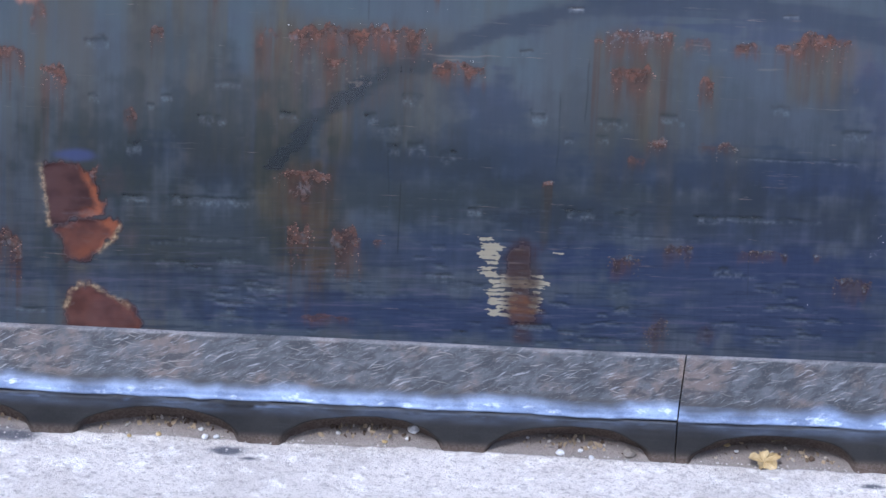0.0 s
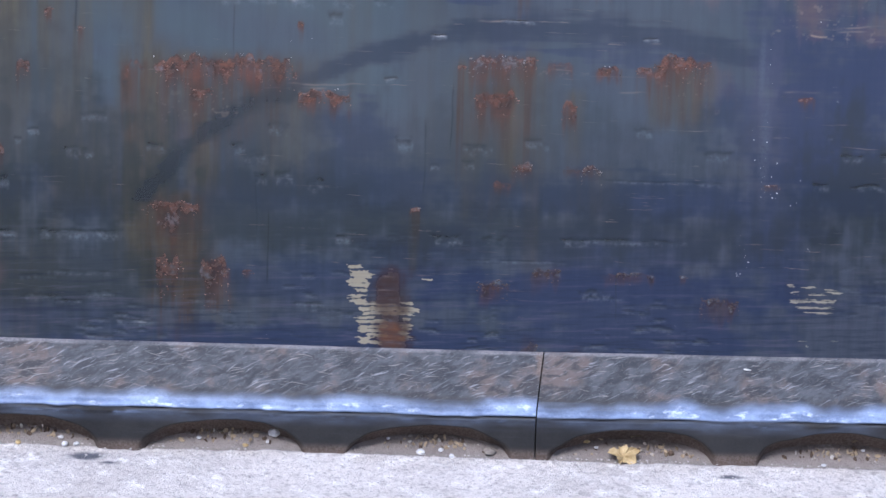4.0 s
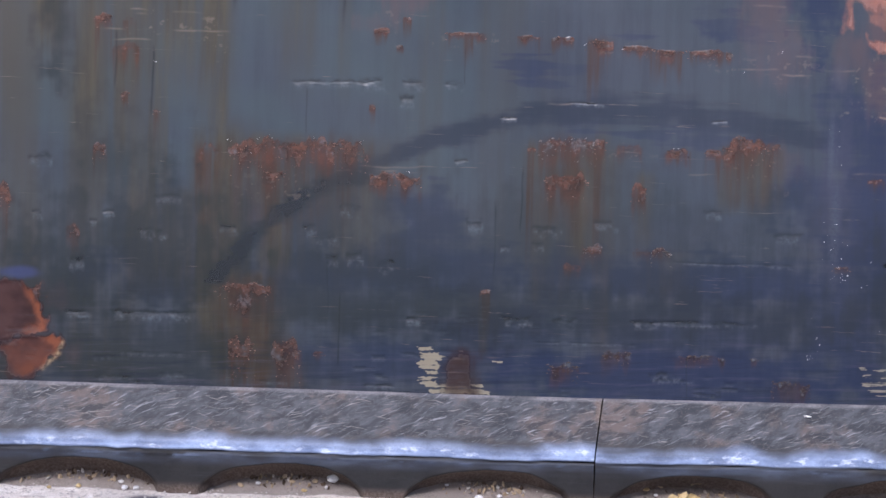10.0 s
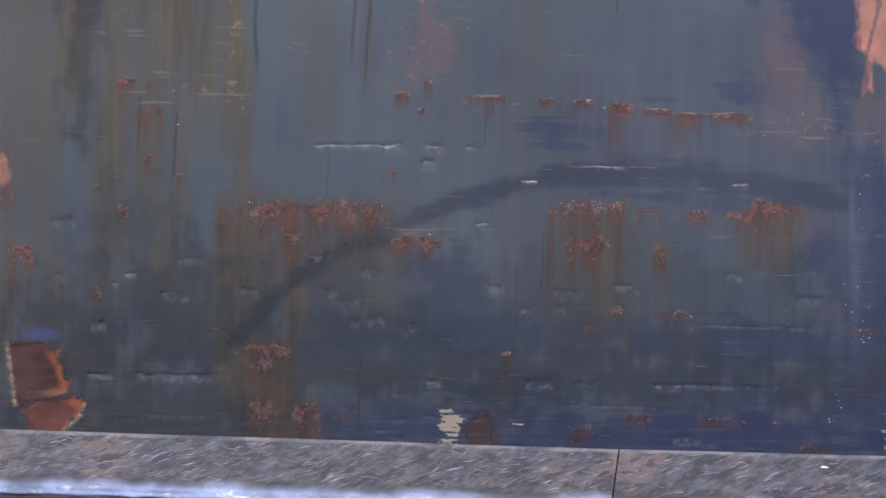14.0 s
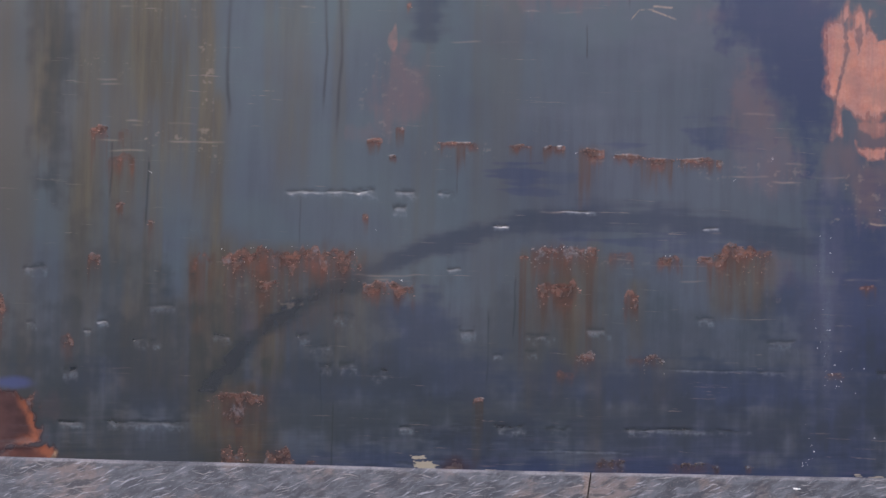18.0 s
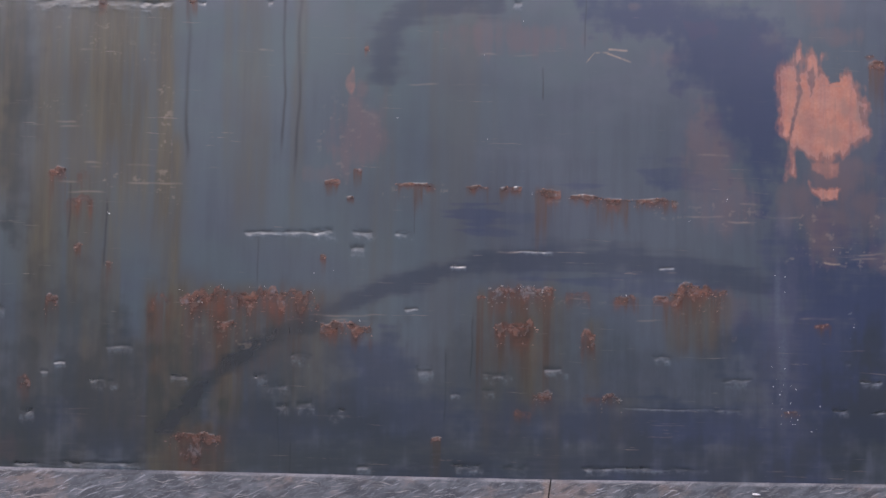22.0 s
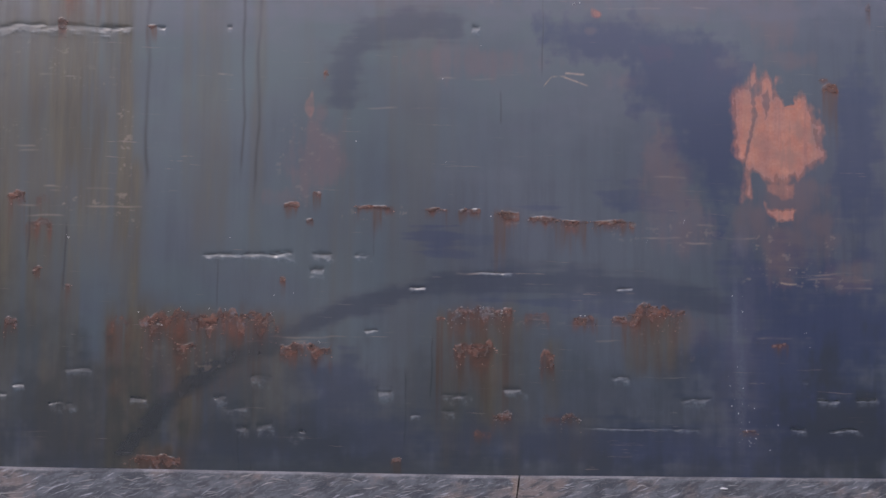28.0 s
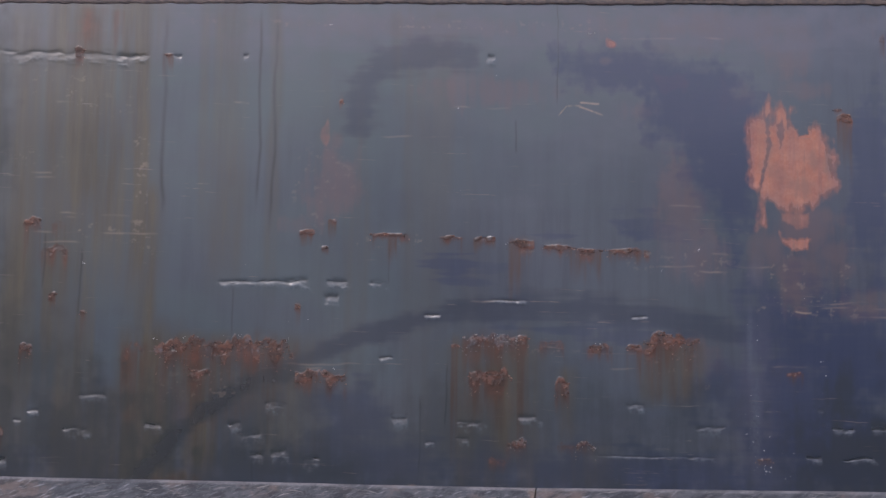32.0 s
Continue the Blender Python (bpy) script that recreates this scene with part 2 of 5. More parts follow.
    return k.done(c, rough, 0.0, k.math("SUBTRACT", 1.0, k.math("MULTIPLY", dull, 0.7)))


def rust_metal(name, dark, mid, bright, share):
    """Rust crust whose flakes differ in tone; share: how many are of the brightest tone."""
    k = Mat(name)
    tone = k.t.nodes.new("ShaderNodeNewGeometry").outputs["Random Per Island"]
    n = k.noise(420.0, 3, 0.7)
    c = k.mix(k.ramp(tone, 0.15, 0.75), dark, mid)
    c = k.mix(k.ramp(tone, 1.0 - share, 1.0 - share + 0.05), c, bright)
    c = k.mix(k.ramp(n, 0.45, 0.65, 0.0, 0.6), c, dark)
    k.bump(n, 0.5, 0.001)
    return k.done(c, k.ramp(n, 0.35, 0.7, 0.45, 0.75), 0.0, 0.4)


def rubber_mat():
    """Black fender rubber: scuffed and dusty where ships rub, blue smears and a sky highlight coloured onto its nose.
    """
    k = Mat("scuffed_black_rubber")
    def drawn(scale, long, angle, warp, size, detail=4.0):
        return k.noise(scale, detail, 0.6, k.coords((long, 0, 1), (0, radians(angle), 0), warp, size))

    n3, n4 = k.noise(14.0, 4), k.noise(260.0, 4, 0.7)
    n5 = k.noise(90.0, 5, 0.65, k.coords((0.10, 1, 1)))
    top, nose, dust = k.attr("top"), k.attr("nose"), k.attr("dust")
    c = k.mix(k.ramp(n3, 0.3, 0.7), (0.014, 0.0145, 0.016), (0.024, 0.0245, 0.026))
    c = k.mix(k.math("MULTIPLY", k.ramp(n5, 0.55, 0.8), 0.25), c, (0.07, 0.08, 0.09))
    # slope: slate rubber, brown and dark patches, then curved scuffs in several directions
    rub = k.mix(k.ramp(drawn(90.0, 0.35, 18, 0.02, 14.0), 0.35, 0.65), (0.027, 0.033, 0.042), (0.066, 0.072, 0.084))
    rub = k.mix(k.ramp(k.noise(13.0, 6, 0.65), 0.47, 0.64, 0.0, 0.7), rub, (0.118, 0.088, 0.076))
    rub = k.mix(k.ramp(drawn(75.0, 0.30, 16, 0.035, 14.0), 0.47, 0.60, 0.0, 0.8), rub, (0.013, 0.017, 0.024))
    rub = k.mix(k.ramp(drawn(110.0, 0.14, 5, 0.02, 14.0), 0.56, 0.68, 0.0, 0.6), rub, (0.026, 0.031, 0.040))
    where = k.ramp(k.noise(20.0, 3), 0.36, 0.6, 0.35, 1.0)
    for scale, long, angle, lo, tone in ((330.0, 0.09, 20, 0.58, (0.225, 0.235, 0.260)), (420.0, 0.05, 9, 0.595, (0.250, 0.238, 0.230)),
                                         (400.0, 0.06, 33, 0.61, (0.190, 0.198, 0.215)), (460.0, 0.04, -9, 0.61, (0.220, 0.208, 0.200))):
        rub = k.mix(k.math("MULTIPLY", where, k.ramp(drawn(scale, long, angle, 0.022, 12.0, 3.0), lo, lo + 0.09, 0.0, 0.75)), rub, tone)
    rub = k.mix(k.ramp(n4, 0.55, 0.70, 0.0, 0.4), rub, (0.170, 0.160, 0.155))
    c = k.mix(top, c, rub)
    # nose colour: rubbed-on blue, and the sky's highlight painted in
    paint = k.math("MULTIPLY", nose, k.ramp(k.math("ADD", k.math("MULTIPLY", n5, 0.6), k.math("MULTIPLY", n4, 0.4)), 0.30, 0.58, 0.6, 1.0))
    blue = k.mix(k.ramp(k.noise(30.0, 4, 0.6, k.coords((0.5, 1, 1))), 0.35, 0.66), (0.130, 0.180, 0.300), (0.270, 0.360, 0.550))
    blue = k.mix(k.math("MULTIPLY", k.ramp(nose, 0.75, 1.0), k.ramp(k.noise(70.0, 4, 0.65, k.coords((0.5, 1, 1))), 0.52, 0.66)), blue, (0.520, 0.610, 0.760))
    c = k.mix(paint, c, blue)
    c = k.mix(k.math("MULTIPLY", dust, k.ramp(n3, 0.25, 0.7, 0.6, 1.0)), c, k.mix(k.ramp(n4, 0.35, 0.65), (0.090, 0.060, 0.043), (0.180, 0.145, 0.125)))
    c = k.mix(k.math("MULTIPLY", k.attr("crest"), k.ramp(n4, 0.3, 0.65, 0.35, 0.85)), c, (0.210, 0.205, 0.215))
    c = k.mix(k.math("MULTIPLY", k.attr("split"), 0.9), c, (0.006, 0.007, 0.009))
    h = k.math("ADD", k.math("MULTIPLY", drawn(290.0, 0.12, 27, 0.022, 12.0, 3.0), 0.5), k.math("MULTIPLY", n4, 0.3))
    k.bump(k.math("ADD", h, k.math("MULTIPLY", n5, 0.4)), 0.45, 0.002)
    return k.done(c, k.math("SUBTRACT", k.ramp(n4, 0.3, 0.7, 0.5, 0.68), k.math("MULTIPLY", nose, 0.18)), 0.0, 0.3)


def concrete_mat():
    k = Mat("pale_quay_concrete")
    n1, n2, n3, n4 = k.noise(5.0, 5), k.noise(90.0, 6, 0.75), k.noise(330.0, 4, 0.7), k.noise(22.0, 6, 0.7)
    c = k.mix(k.ramp(n1, 0.3, 0.7), (0.62, 0.58, 0.54), (0.76, 0.715, 0.67))
    c = k.mix(k.ramp(n2, 0.52, 0.68, 0.0, 0.7), c, (0.40, 0.36, 0.335))
    c = k.mix(k.ramp(n4, 0.50, 0.66, 0.0, 0.85), c, (0.90, 0.875, 0.84))
    c = k.mix(k.ramp(k.noise(65.0, 3, 0.5), 0.52, 0.72, 0.0, 0.6), c, (0.40, 0.37, 0.35))
    c = k.mix(k.ramp(k.noise(130.0, 2, 0.5), 0.60, 0.74, 0.0, 0.5), c, (0.26, 0.24, 0.225))
    c = k.mix(k.ramp(n3, 0.56, 0.66, 0.0, 0.75), c, (0.22, 0.20, 0.185))
    # hollow floors: brown dust and litter, with the hollows' shade put into the colour
    c = k.mix(k.math("MULTIPLY", k.attr("grime_shade"), k.ramp(n2, 0.3, 0.7, 0.8, 1.0)), c, k.mix(k.ramp(n2, 0.35, 0.65), (0.150, 0.122, 0.108), (0.235, 0.205, 0.190)))
    c = k.mix(k.math("MULTIPLY", k.attr("litter_shade"), k.ramp(n2, 0.35, 0.6, 0.35, 0.85)), c, (0.070, 0.050, 0.038))
    c = k.mix(k.math("MULTIPLY", k.attr("spot"), 0.92), c, (0.075, 0.080, 0.105))
    k.bump(k.math("ADD", n2, k.math("MULTIPLY", n3, 0.6)), 1.0, 0.005)
    return k.done(c, 0.9, 0.0, 0.3)


def plain(name, color, color2, scale, rough=0.8, metal=0.0, bump=0.4):
    k = Mat(name)
    n = k.noise(scale, 5, 0.65)
    k.bump(n, bump, 0.002)
    return k.done(k.mix(k.ramp(n, 0.3, 0.7), color, color2), rough, metal)


def water_mat():
    k = Mat("harbour_water")
    k.bump(k.noise(6.0, 4), 0.25, 0.05)
    return k.done((0.012, 0.020, 0.020), 0.08)


PAINT, RUST, RUBBER, CONCRETE, WATER = hull_paint(), rust_metal("flaking_rust", (0.034, 0.019, 0.015), (0.125, 0.056, 0.040), (0.240, 0.135, 0.098), 0.20), rubber_mat(), concrete_mat(), water_mat()
GREY_RUST = rust_metal("greyed_rust", (0.042, 0.034, 0.031), (0.110, 0.088, 0.080), (0.200, 0.185, 0.180), 0.22)
DARK_RUST = rust_metal("dark_wet_rust", (0.016, 0.011, 0.010), (0.052, 0.032, 0.026), (0.100, 0.078, 0.070), 0.10)
WELD = plain("painted_weld", (0.070, 0.064, 0.070), (0.150, 0.115, 0.105), 130.0, 0.6)
STONE = plain("pale_stone", (0.46, 0.47, 0.49), (0.66, 0.66, 0.66), 160.0, 0.75)
STONE_DARK = plain("dark_stone", (0.13, 0.115, 0.10), (0.26, 0.235, 0.21), 160.0, 0.8)
LEAF = plain("dry_leaf_skin", (0.30, 0.215, 0.095), (0.54, 0.43, 0.24), 60.0, 0.7)
QUAYWALL = plain("quay_wall_concrete", (0.20, 0.19, 0.17), (0.32, 0.30, 0.28), 8.0, 0.9)


# ---- mesh tools ----
def part(name, me, material, parent, label=""):
    """Links mesh data or a bmesh as one object under a thing."""
    if isinstance(me, bmesh.types.BMesh):
        data = bpy.data.meshes.new(name)
        me.to_mesh(data)
        me.free()
        me = data
    if material and not me.materials:
        me.materials.append(material)
    ob = new(name, me)
    ob.parent = parent
    if label:
        tagged(ob, label)
    return ob


def grid_mesh(name, X, Y, Z, material, masks=None, smooth=True):
    """A sheet of quads from three equal 2D arrays, with point masks."""
    rows, cols = X.shape
    co = np.stack([X, Y, Z], -1).reshape(-1, 3).astype(np.float32)
    i = np.arange(rows * cols, dtype=np.int32).reshape(rows, cols)
    quads = np.stack([i[:-1, :-1], i[:-1, 1:], i[1:, 1:], i[1:, :-1]], -1).reshape(-1, 4)
    me = bpy.data.meshes.new(name)
    me.vertices.add(len(co))
    me.vertices.foreach_set("co", co.ravel())
    me.loops.add(quads.size)
    me.loops.foreach_set("vertex_index", quads.ravel())
    me.polygons.add(len(quads))
    me.polygons.foreach_set("loop_start", np.arange(0, quads.size, 4, dtype=np.int32))
    me.polygons.foreach_set("use_smooth", np.full(len(quads), smooth))
    me.update(calc_edges=True)
    for key, values in (masks or {}).items():
        a = me.attributes.new(key, "FLOAT", "POINT")
        a.data.foreach_set("value", np.ascontiguousarray(values, dtype=np.float32).ravel())
    me.materials.append(material)
    return me


def lattice(u, v, seed):
    """Smooth value noise from 0 to 1 at the arrays u, v."""
    r = np.random.RandomState(seed)
    table = r.rand(256, 256)
    a, b = np.floor(u).astype(int), np.floor(v).astype(int)
    f, g = u - a, v - b
    f, g = f * f * (3 - 2 * f), g * g * (3 - 2 * g)
    p = lambda i, j: table[(a + i) % 256, (b + j) % 256]
    return (p(0, 0) * (1 - f) + p(1, 0) * f) * (1 - g) + (p(0, 1) * (1 - f) + p(1, 1) * f) * g


def fractal(u, v, seed, octaves=3):
    total, amp, out = 0.0, 1.0, 0.0
    for n in range(octaves):
        out = out + amp * lattice(u * 2 ** n, v * 2 ** n, seed + n)
        total += amp
        amp *= 0.5
    return out / total


def soft(x):
    x = np.clip(x, 0, 1)
    return x * x * (3 - 2 * x)


# ---- ship's side: marks laid out in metres along (u) and up (v) the plate ----
STEP = 0.0016
U0, U1, V0, V1 = -0.92, 1.13, -0.13, 1.19
us, vs = np.arange(U0, U1 + STEP / 2, STEP), np.arange(V0, V1 + STEP / 2, STEP)
UU, VV = np.meshgrid(us, vs)
MARKS = ("chalk", "film", "navy", "run", "weep", "trickle_and_shade", "primer", "rim", "scrape", "filler", "core", "rust", "worn", "scratch", "band", "blue", "hot", "arc", "char", "scuff", "mist", "dirt_shade", "bleed")
F = {key: np.zeros(UU.shape) for key in MARKS}
RELIEF = np.zeros(UU.shape)
WARP_A = fractal(UU * 30, VV * 30, 11) - 0.5
WARP_B = fractal(UU * 30 + 40, VV * 30 + 9, 12) - 0.5
TALL = fractal(UU * 90, VV * 9, 13) - 0.5
WIDE = fractal(UU * 9, VV * 120, 14) - 0.5
FINE = fractal(UU * 160, VV * 160, 15) - 0.5
BROKEN = fractal(UU * 70, VV * 45, 16) - 0.5
CHIP = fractal(UU * 55, VV * 150, 17) - 0.5
SCABS = []


def window(u, v, a, b):
    """The patch of the plate within a and b of a point."""
    i0, i1 = np.searchsorted(vs, (v - b, v + b))
    j0, j1 = np.searchsorted(us, (u - a, u + a))
    return slice(i0, i1), slice(j0, j1)


def blend(key, s, value):
    F[key][s] = np.maximum(F[key][s], value)


def oval(s, u, v, w, h, rough=0.5, tall=0.0, wide=0.0):
    d = np.hypot((UU[s] - u) / (w / 2), (VV[s] - v) / (h / 2))
    return 1 - d + rough * WARP_A[s] * 2 + tall * TALL[s] * 2 + wide * WIDE[s] * 2


def gouge(u, v, w, h, deep=1.0):
    """A dent rubbed along the plate: upper lip's shade coloured dark, lower lip bared and its highlight coloured pale.
    """
    r = random.Random(round(u * 7919 + v * 104729))
    h = max(abs(h), 0.006) * (1.2 if w > 0.1 else 1.5)
    s = window(u, v, w * 0.75, h * 2.0)
    x = (UU[s] - u) / (w / 2)
    y = (VV[s] - v) / (h / 2) + 0.9 * (fractal(UU[s] * 35, UU[s] * 0 + v * 57, 27) - 0.5) + 0.5 * WARP_B[s]
    k = min(1.1, deep * (0.7 if w > 0.1 and h < 0.012 else 1.0) * r.uniform(0.75, 1.05))
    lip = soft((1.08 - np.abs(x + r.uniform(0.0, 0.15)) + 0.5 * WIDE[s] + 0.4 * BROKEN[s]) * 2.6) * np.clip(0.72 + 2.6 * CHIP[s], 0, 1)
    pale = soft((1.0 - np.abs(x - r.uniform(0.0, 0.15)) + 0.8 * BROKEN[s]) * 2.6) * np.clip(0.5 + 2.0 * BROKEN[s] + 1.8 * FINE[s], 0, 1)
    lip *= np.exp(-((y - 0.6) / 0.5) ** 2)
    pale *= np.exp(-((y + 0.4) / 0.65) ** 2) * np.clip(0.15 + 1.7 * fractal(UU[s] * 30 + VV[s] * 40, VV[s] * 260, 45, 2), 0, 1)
    RELIEF[s] += k * (0.0005 * pale - 0.0006 * lip)
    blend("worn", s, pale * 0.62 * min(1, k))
    blend("trickle_and_shade", s, lip * min(1, k))


def ragged_top(a, b, u, v, w, h):
    """Across and down a scab: -1 to 1 along it, 0 at its ragged upper edge, 1 a height below."""
    x = (a - u) / (w / 2)
    edge = v + h * (0.34 + 0.8 * (fractal(a * 85, a * 0 + u * 13 + v * 7, 28) - 0.5)) - 0.22 * h * x * x
    return x, (edge - b) / h


def scab(u, v, w, h, amount, drop, grey=0.0):
    """Rust breaking out of the plate; drop: how far it weeps, in millimetres."""
    s = window(u, v - h * 0.5, w * 0.75, h * 1.6)
    x, y = ragged_top(UU[s], VV[s], u, v, w, h)
    ends = soft((1.08 - np.abs(x) + 0.9 * WARP_A[s] + 0.4 * TALL[s]) * 2.2)
    crust = ends * soft(y * 5 + 0.35) * soft((0.90 - y + 1.2 * WARP_A[s] + 0.9 * TALL[s]) * 1.7)
    m = np.clip(crust * (1.05 + 1.8 * BROKEN[s] + 1.4 * FINE[s]), 0, 1)
    wash = ends * soft(y * 4) * soft((1.75 - y + 2.2 * TALL[s]) * 0.8) * np.clip(0.72 + 1.8 * TALL[s] + 0.8 * WARP_A[s], 0, 1)
    dim = 0.6 if v < 0.2 and u > 0 else 1.0
    blend("rust", s, m * amount * (1 - 0.3 * grey) * dim)
    blend("bleed", s, np.maximum(0.9 * crust, 0.95 * wash) * amount * (1 - 0.55 * grey) * dim)
    # pale flecks near the upper edge: greyed flakes and painted highlights
    blend("worn", s, m * np.clip(BROKEN[s] * 4 + FINE[s] * 3 - 0.45 + 0.6 * grey, 0, 1) * soft((0.75 - y) * 4) * 0.7 * amount)
    blend("char", s, np.maximum(m, wash) * np.maximum(soft((0.24 - v) * 9 + 0.25 * BROKEN[s]) * (1.0 if u > 0 else 0.35), np.clip(CHIP[s] * 4 - 0.2, 0, 0.85)))
    wide = window(u, v - h * 0.3, w * 0.9, h * 1.6)
    blend("weep", wide, soft(oval(wide, u, v - h * 0.3, w * 1.4, h * 2.2, 0.4, 0.3) * 1.1) * 0.45 * amount)
    RELIEF[s] += crust * amount * (0.0002 + 0.0012 * FINE[s] + 0.0010 * BROKEN[s])
    if drop:
        d = drop / 1000.0 * 1.35
        s = window(u, v - d / 2, w * 0.6, d * 0.62)
        x = np.abs(UU[s] - u) / (w * 0.5)
        length = d * (0.25 + 1.3 * fractal(UU[s] * 95, UU[s] * 0 + v * 11, 29, 2))
        y = (v - VV[s]) / length
        stripe = np.clip(0.45 + 1.5 * (fractal(UU[s] * 150, VV[s] * 2.5, 30, 2) - 0.5) * 2, 0.1, 1)
        blend("weep", s, soft((1.12 - x) * 3) * soft(1.1 - y) * soft((y + 0.1) * 6) * stripe * min(1, amount + 0.25))
    SCABS.append((u, v, w, h, amount, grey))


def stain(u, v, w, h, amount, taper=0.5):
    """A broad brown stain, narrowing downwards."""
    s = window(u, v, w * 0.8, h * 0.6)
    y = (v + h / 2 - VV[s]) / h
    x = np.abs(UU[s] - u) / (w / 2 * (1 - taper * np.clip(y, 0, 1))) + 0.5 * WARP_A[s] + 0.3 * TALL[s]
    blend("weep", s, soft((1.15 - x) * 1.8) * soft(y * 9 + 0.5) * soft((1.08 - y + 0.3 * TALL[s]) * 3) * np.clip(0.55 + 1.8 * TALL[s], 0, 1) * amount)


def inside(pts, ragged, grain=0.004):
    """Distance into an outline, in metres, its edge made ragged."""
    p = np.array(pts)
    mid, half = (p.max(0) + p.min(0)) / 2, (p.max(0) - p.min(0)) / 2
    s = window(mid[0], mid[1], half[0] + 0.03, half[1] + 0.03)
    x, y = UU[s] + ragged * WARP_A[s], VV[s] + ragged * WARP_B[s]
    odd, near = np.zeros(x.shape, bool), np.full(x.shape, 9.0)
    for a, b in zip(p, np.roll(p, -1, 0)):
        near = np.minimum(near, reach(x, y, a, b))
        cross = (a[1] > y) != (b[1] > y)
        odd ^= cross & (x < (b[0] - a[0]) * (y - a[1]) / (b[1] - a[1] if b[1] != a[1] else 1e-9) + a[0])
    return s, np.where(odd, near, -near) + grain * FINE[s] * 2


def reach(x, y, a, b):
    """Distance from the points x, y to the stretch a to b."""
    dx, dy = b[0] - a[0], b[1] - a[1]
    t = np.clip(((x - a[0]) * dx + (y - a[1]) * dy) / (dx * dx + dy * dy), 0, 1)
    return np.hypot(x - a[0] - t * dx, y - a[1] - t * dy)


def torn(pts, amount, rim, hot, warm=0.0):
    """Topcoat torn off to the red lead inside an outline; rim: how many of its first edges are feathered pale."""
    s, d = inside(pts, 0.016)
    blend("scrape", s, soft(d / 0.030 + 0.55 + 0.8 * BROKEN[s]) * amount)
    blend("mist", s, soft((d + 0.03) / 0.04) * 0.4)
    right = soft((UU[s] - np.mean([q[0] for q in pts])) / 0.03 - 0.2)
    blend("hot", s, np.exp(-((d - 0.007) / 0.010) ** 2) * right * hot * soft(d / 0.006 + 0.5))
    blend("hot", s, soft(d / 0.012) * warm * np.clip(0.8 + 1.2 * WARP_B[s], 0, 1))
    x, y = UU[s] + 0.010 * WARP_A[s] + 0.007 * FINE[s], VV[s] + 0.010 * WARP_B[s]
    for a, b in zip(pts[:rim], pts[1:rim + 1]):
        blend("rim", s, np.exp(-(reach(x, y, a, b) / 0.0042) ** 2) * np.clip(0.55 + 2.0 * CHIP[s] + 0.6 * FINE[s], 0.1, 0.8))
    RELIEF[s] -= 0.0006 * soft(d / 0.008) * amount


def blotch(key, pts, amount, edge):
    """A patch of another coat inside an outline, with a brushed edge."""
    s, d = inside(pts, 0.030, 0.004)
    blend(key, s, soft(d / edge + 0.5 + 0.8 * WARP_B[s] + 0.5 * BROKEN[s] + 0.3 * WIDE[s]) * amount)


def bare(pts, amount, edge=0.042):
    """Orange primer laid bare inside an outline, with brush-drawn upright edges."""
    s, d = inside(pts, 0.012, 0.003)
    up = soft((VV[s] - np.mean([q[1] for q in pts])) / 0.06)
    blend("primer", s, soft(d / edge + 0.45 + 0.5 * WARP_B[s] + 0.5 * BROKEN[s] + (0.4 + 0.7 * up) * TALL[s]) * amount)


def cover(pts, amount):
    """Topcoat left standing over bared primer."""
    s, d = inside(pts, 0.012, 0.003)
    F["primer"][s] *= 1 - soft(d / 0.008 + 0.5 + 0.6 * TALL[s]) * amount


def smear(key, u, v, w, h, amount):
    """A soft cloudy patch of dirt, chalk or painted dimming."""
    s = window(u, v, w, h)
    blend(key, s, soft(oval(s, u, v, w * 1.4, h * 1.4, 0.5, 0.25) * 1.2) * amount)


def primer(u, v, w, h, amount):
    s = window(u, v, w * 0.8, h * 0.8)
    blend("primer", s, np.clip((oval(s, u, v, w * 1.2, h * 1.18, 0.3, 0.2) + TALL[s] * 1.5 * np.clip((VV[s] - v) / h * 2.2, 0, 1)) * 1.8 + 0.4, 0, 1) * amount)


def blue_cap(u, v, w, h, amount):
    s = window(u, v, w, h)
    blend("blue", s, soft(oval(s, u, v, w * 1.2, h * 1.4, 0.2) * 1.5) * amount)


def stroke(u0, u1, v, thick, amount):
    """A stroke of pale filler drawn along the plate, torn at both ends."""
    s = window((u0 + u1) / 2, v, (u1 - u0) / 2 + 0.014, thick + 0.005)
    tear = 0.022 * (fractal(VV[s] * 330, VV[s] * 0 + u0 * 9, 37, 2) - 0.5)
    tear2 = 0.022 * (fractal(VV[s] * 330, VV[s] * 0 + u1 * 9, 38, 2) - 0.5)
    y = np.abs(VV[s] - v + 0.005 * (fractal(UU[s] * 60, UU[s] * 0 + v * 40, 39) - 0.5)) / (thick * 0.42)
    m = soft((UU[s] - u0 + tear) / 0.005) * soft((u1 - UU[s] + tear2) / 0.005) * soft((1.25 - y + 0.9 * FINE[s]) * 1.8)
    blend("filler", s, m * np.clip(1.05 + 1.3 * BROKEN[s], 0, 1.1) * amount)


def rustcore(u, v, w, h, amount, glow=0.0):
    s = window(u, v, w * 0.9, h * 0.7)
    m = soft(oval(s, u, v, w * 1.35, h * 1.3, 0.35, 0.2, 0.3) * 1.5) * amount
    blend("core", s, m)
    blend("hot", s, m * glow * np.clip(0.7 + 2 * WIDE[s], 0, 1))


def navy(u, v, w, h, amount):
    s = window(u, v, w, h)
    blend("navy", s, soft(oval(s, u, v, w * 1.5, h * 1.5, 0.45, 0.0, 0.8 if h < 0.07 else 0.2) * 1.25 + 0.12) * amount)


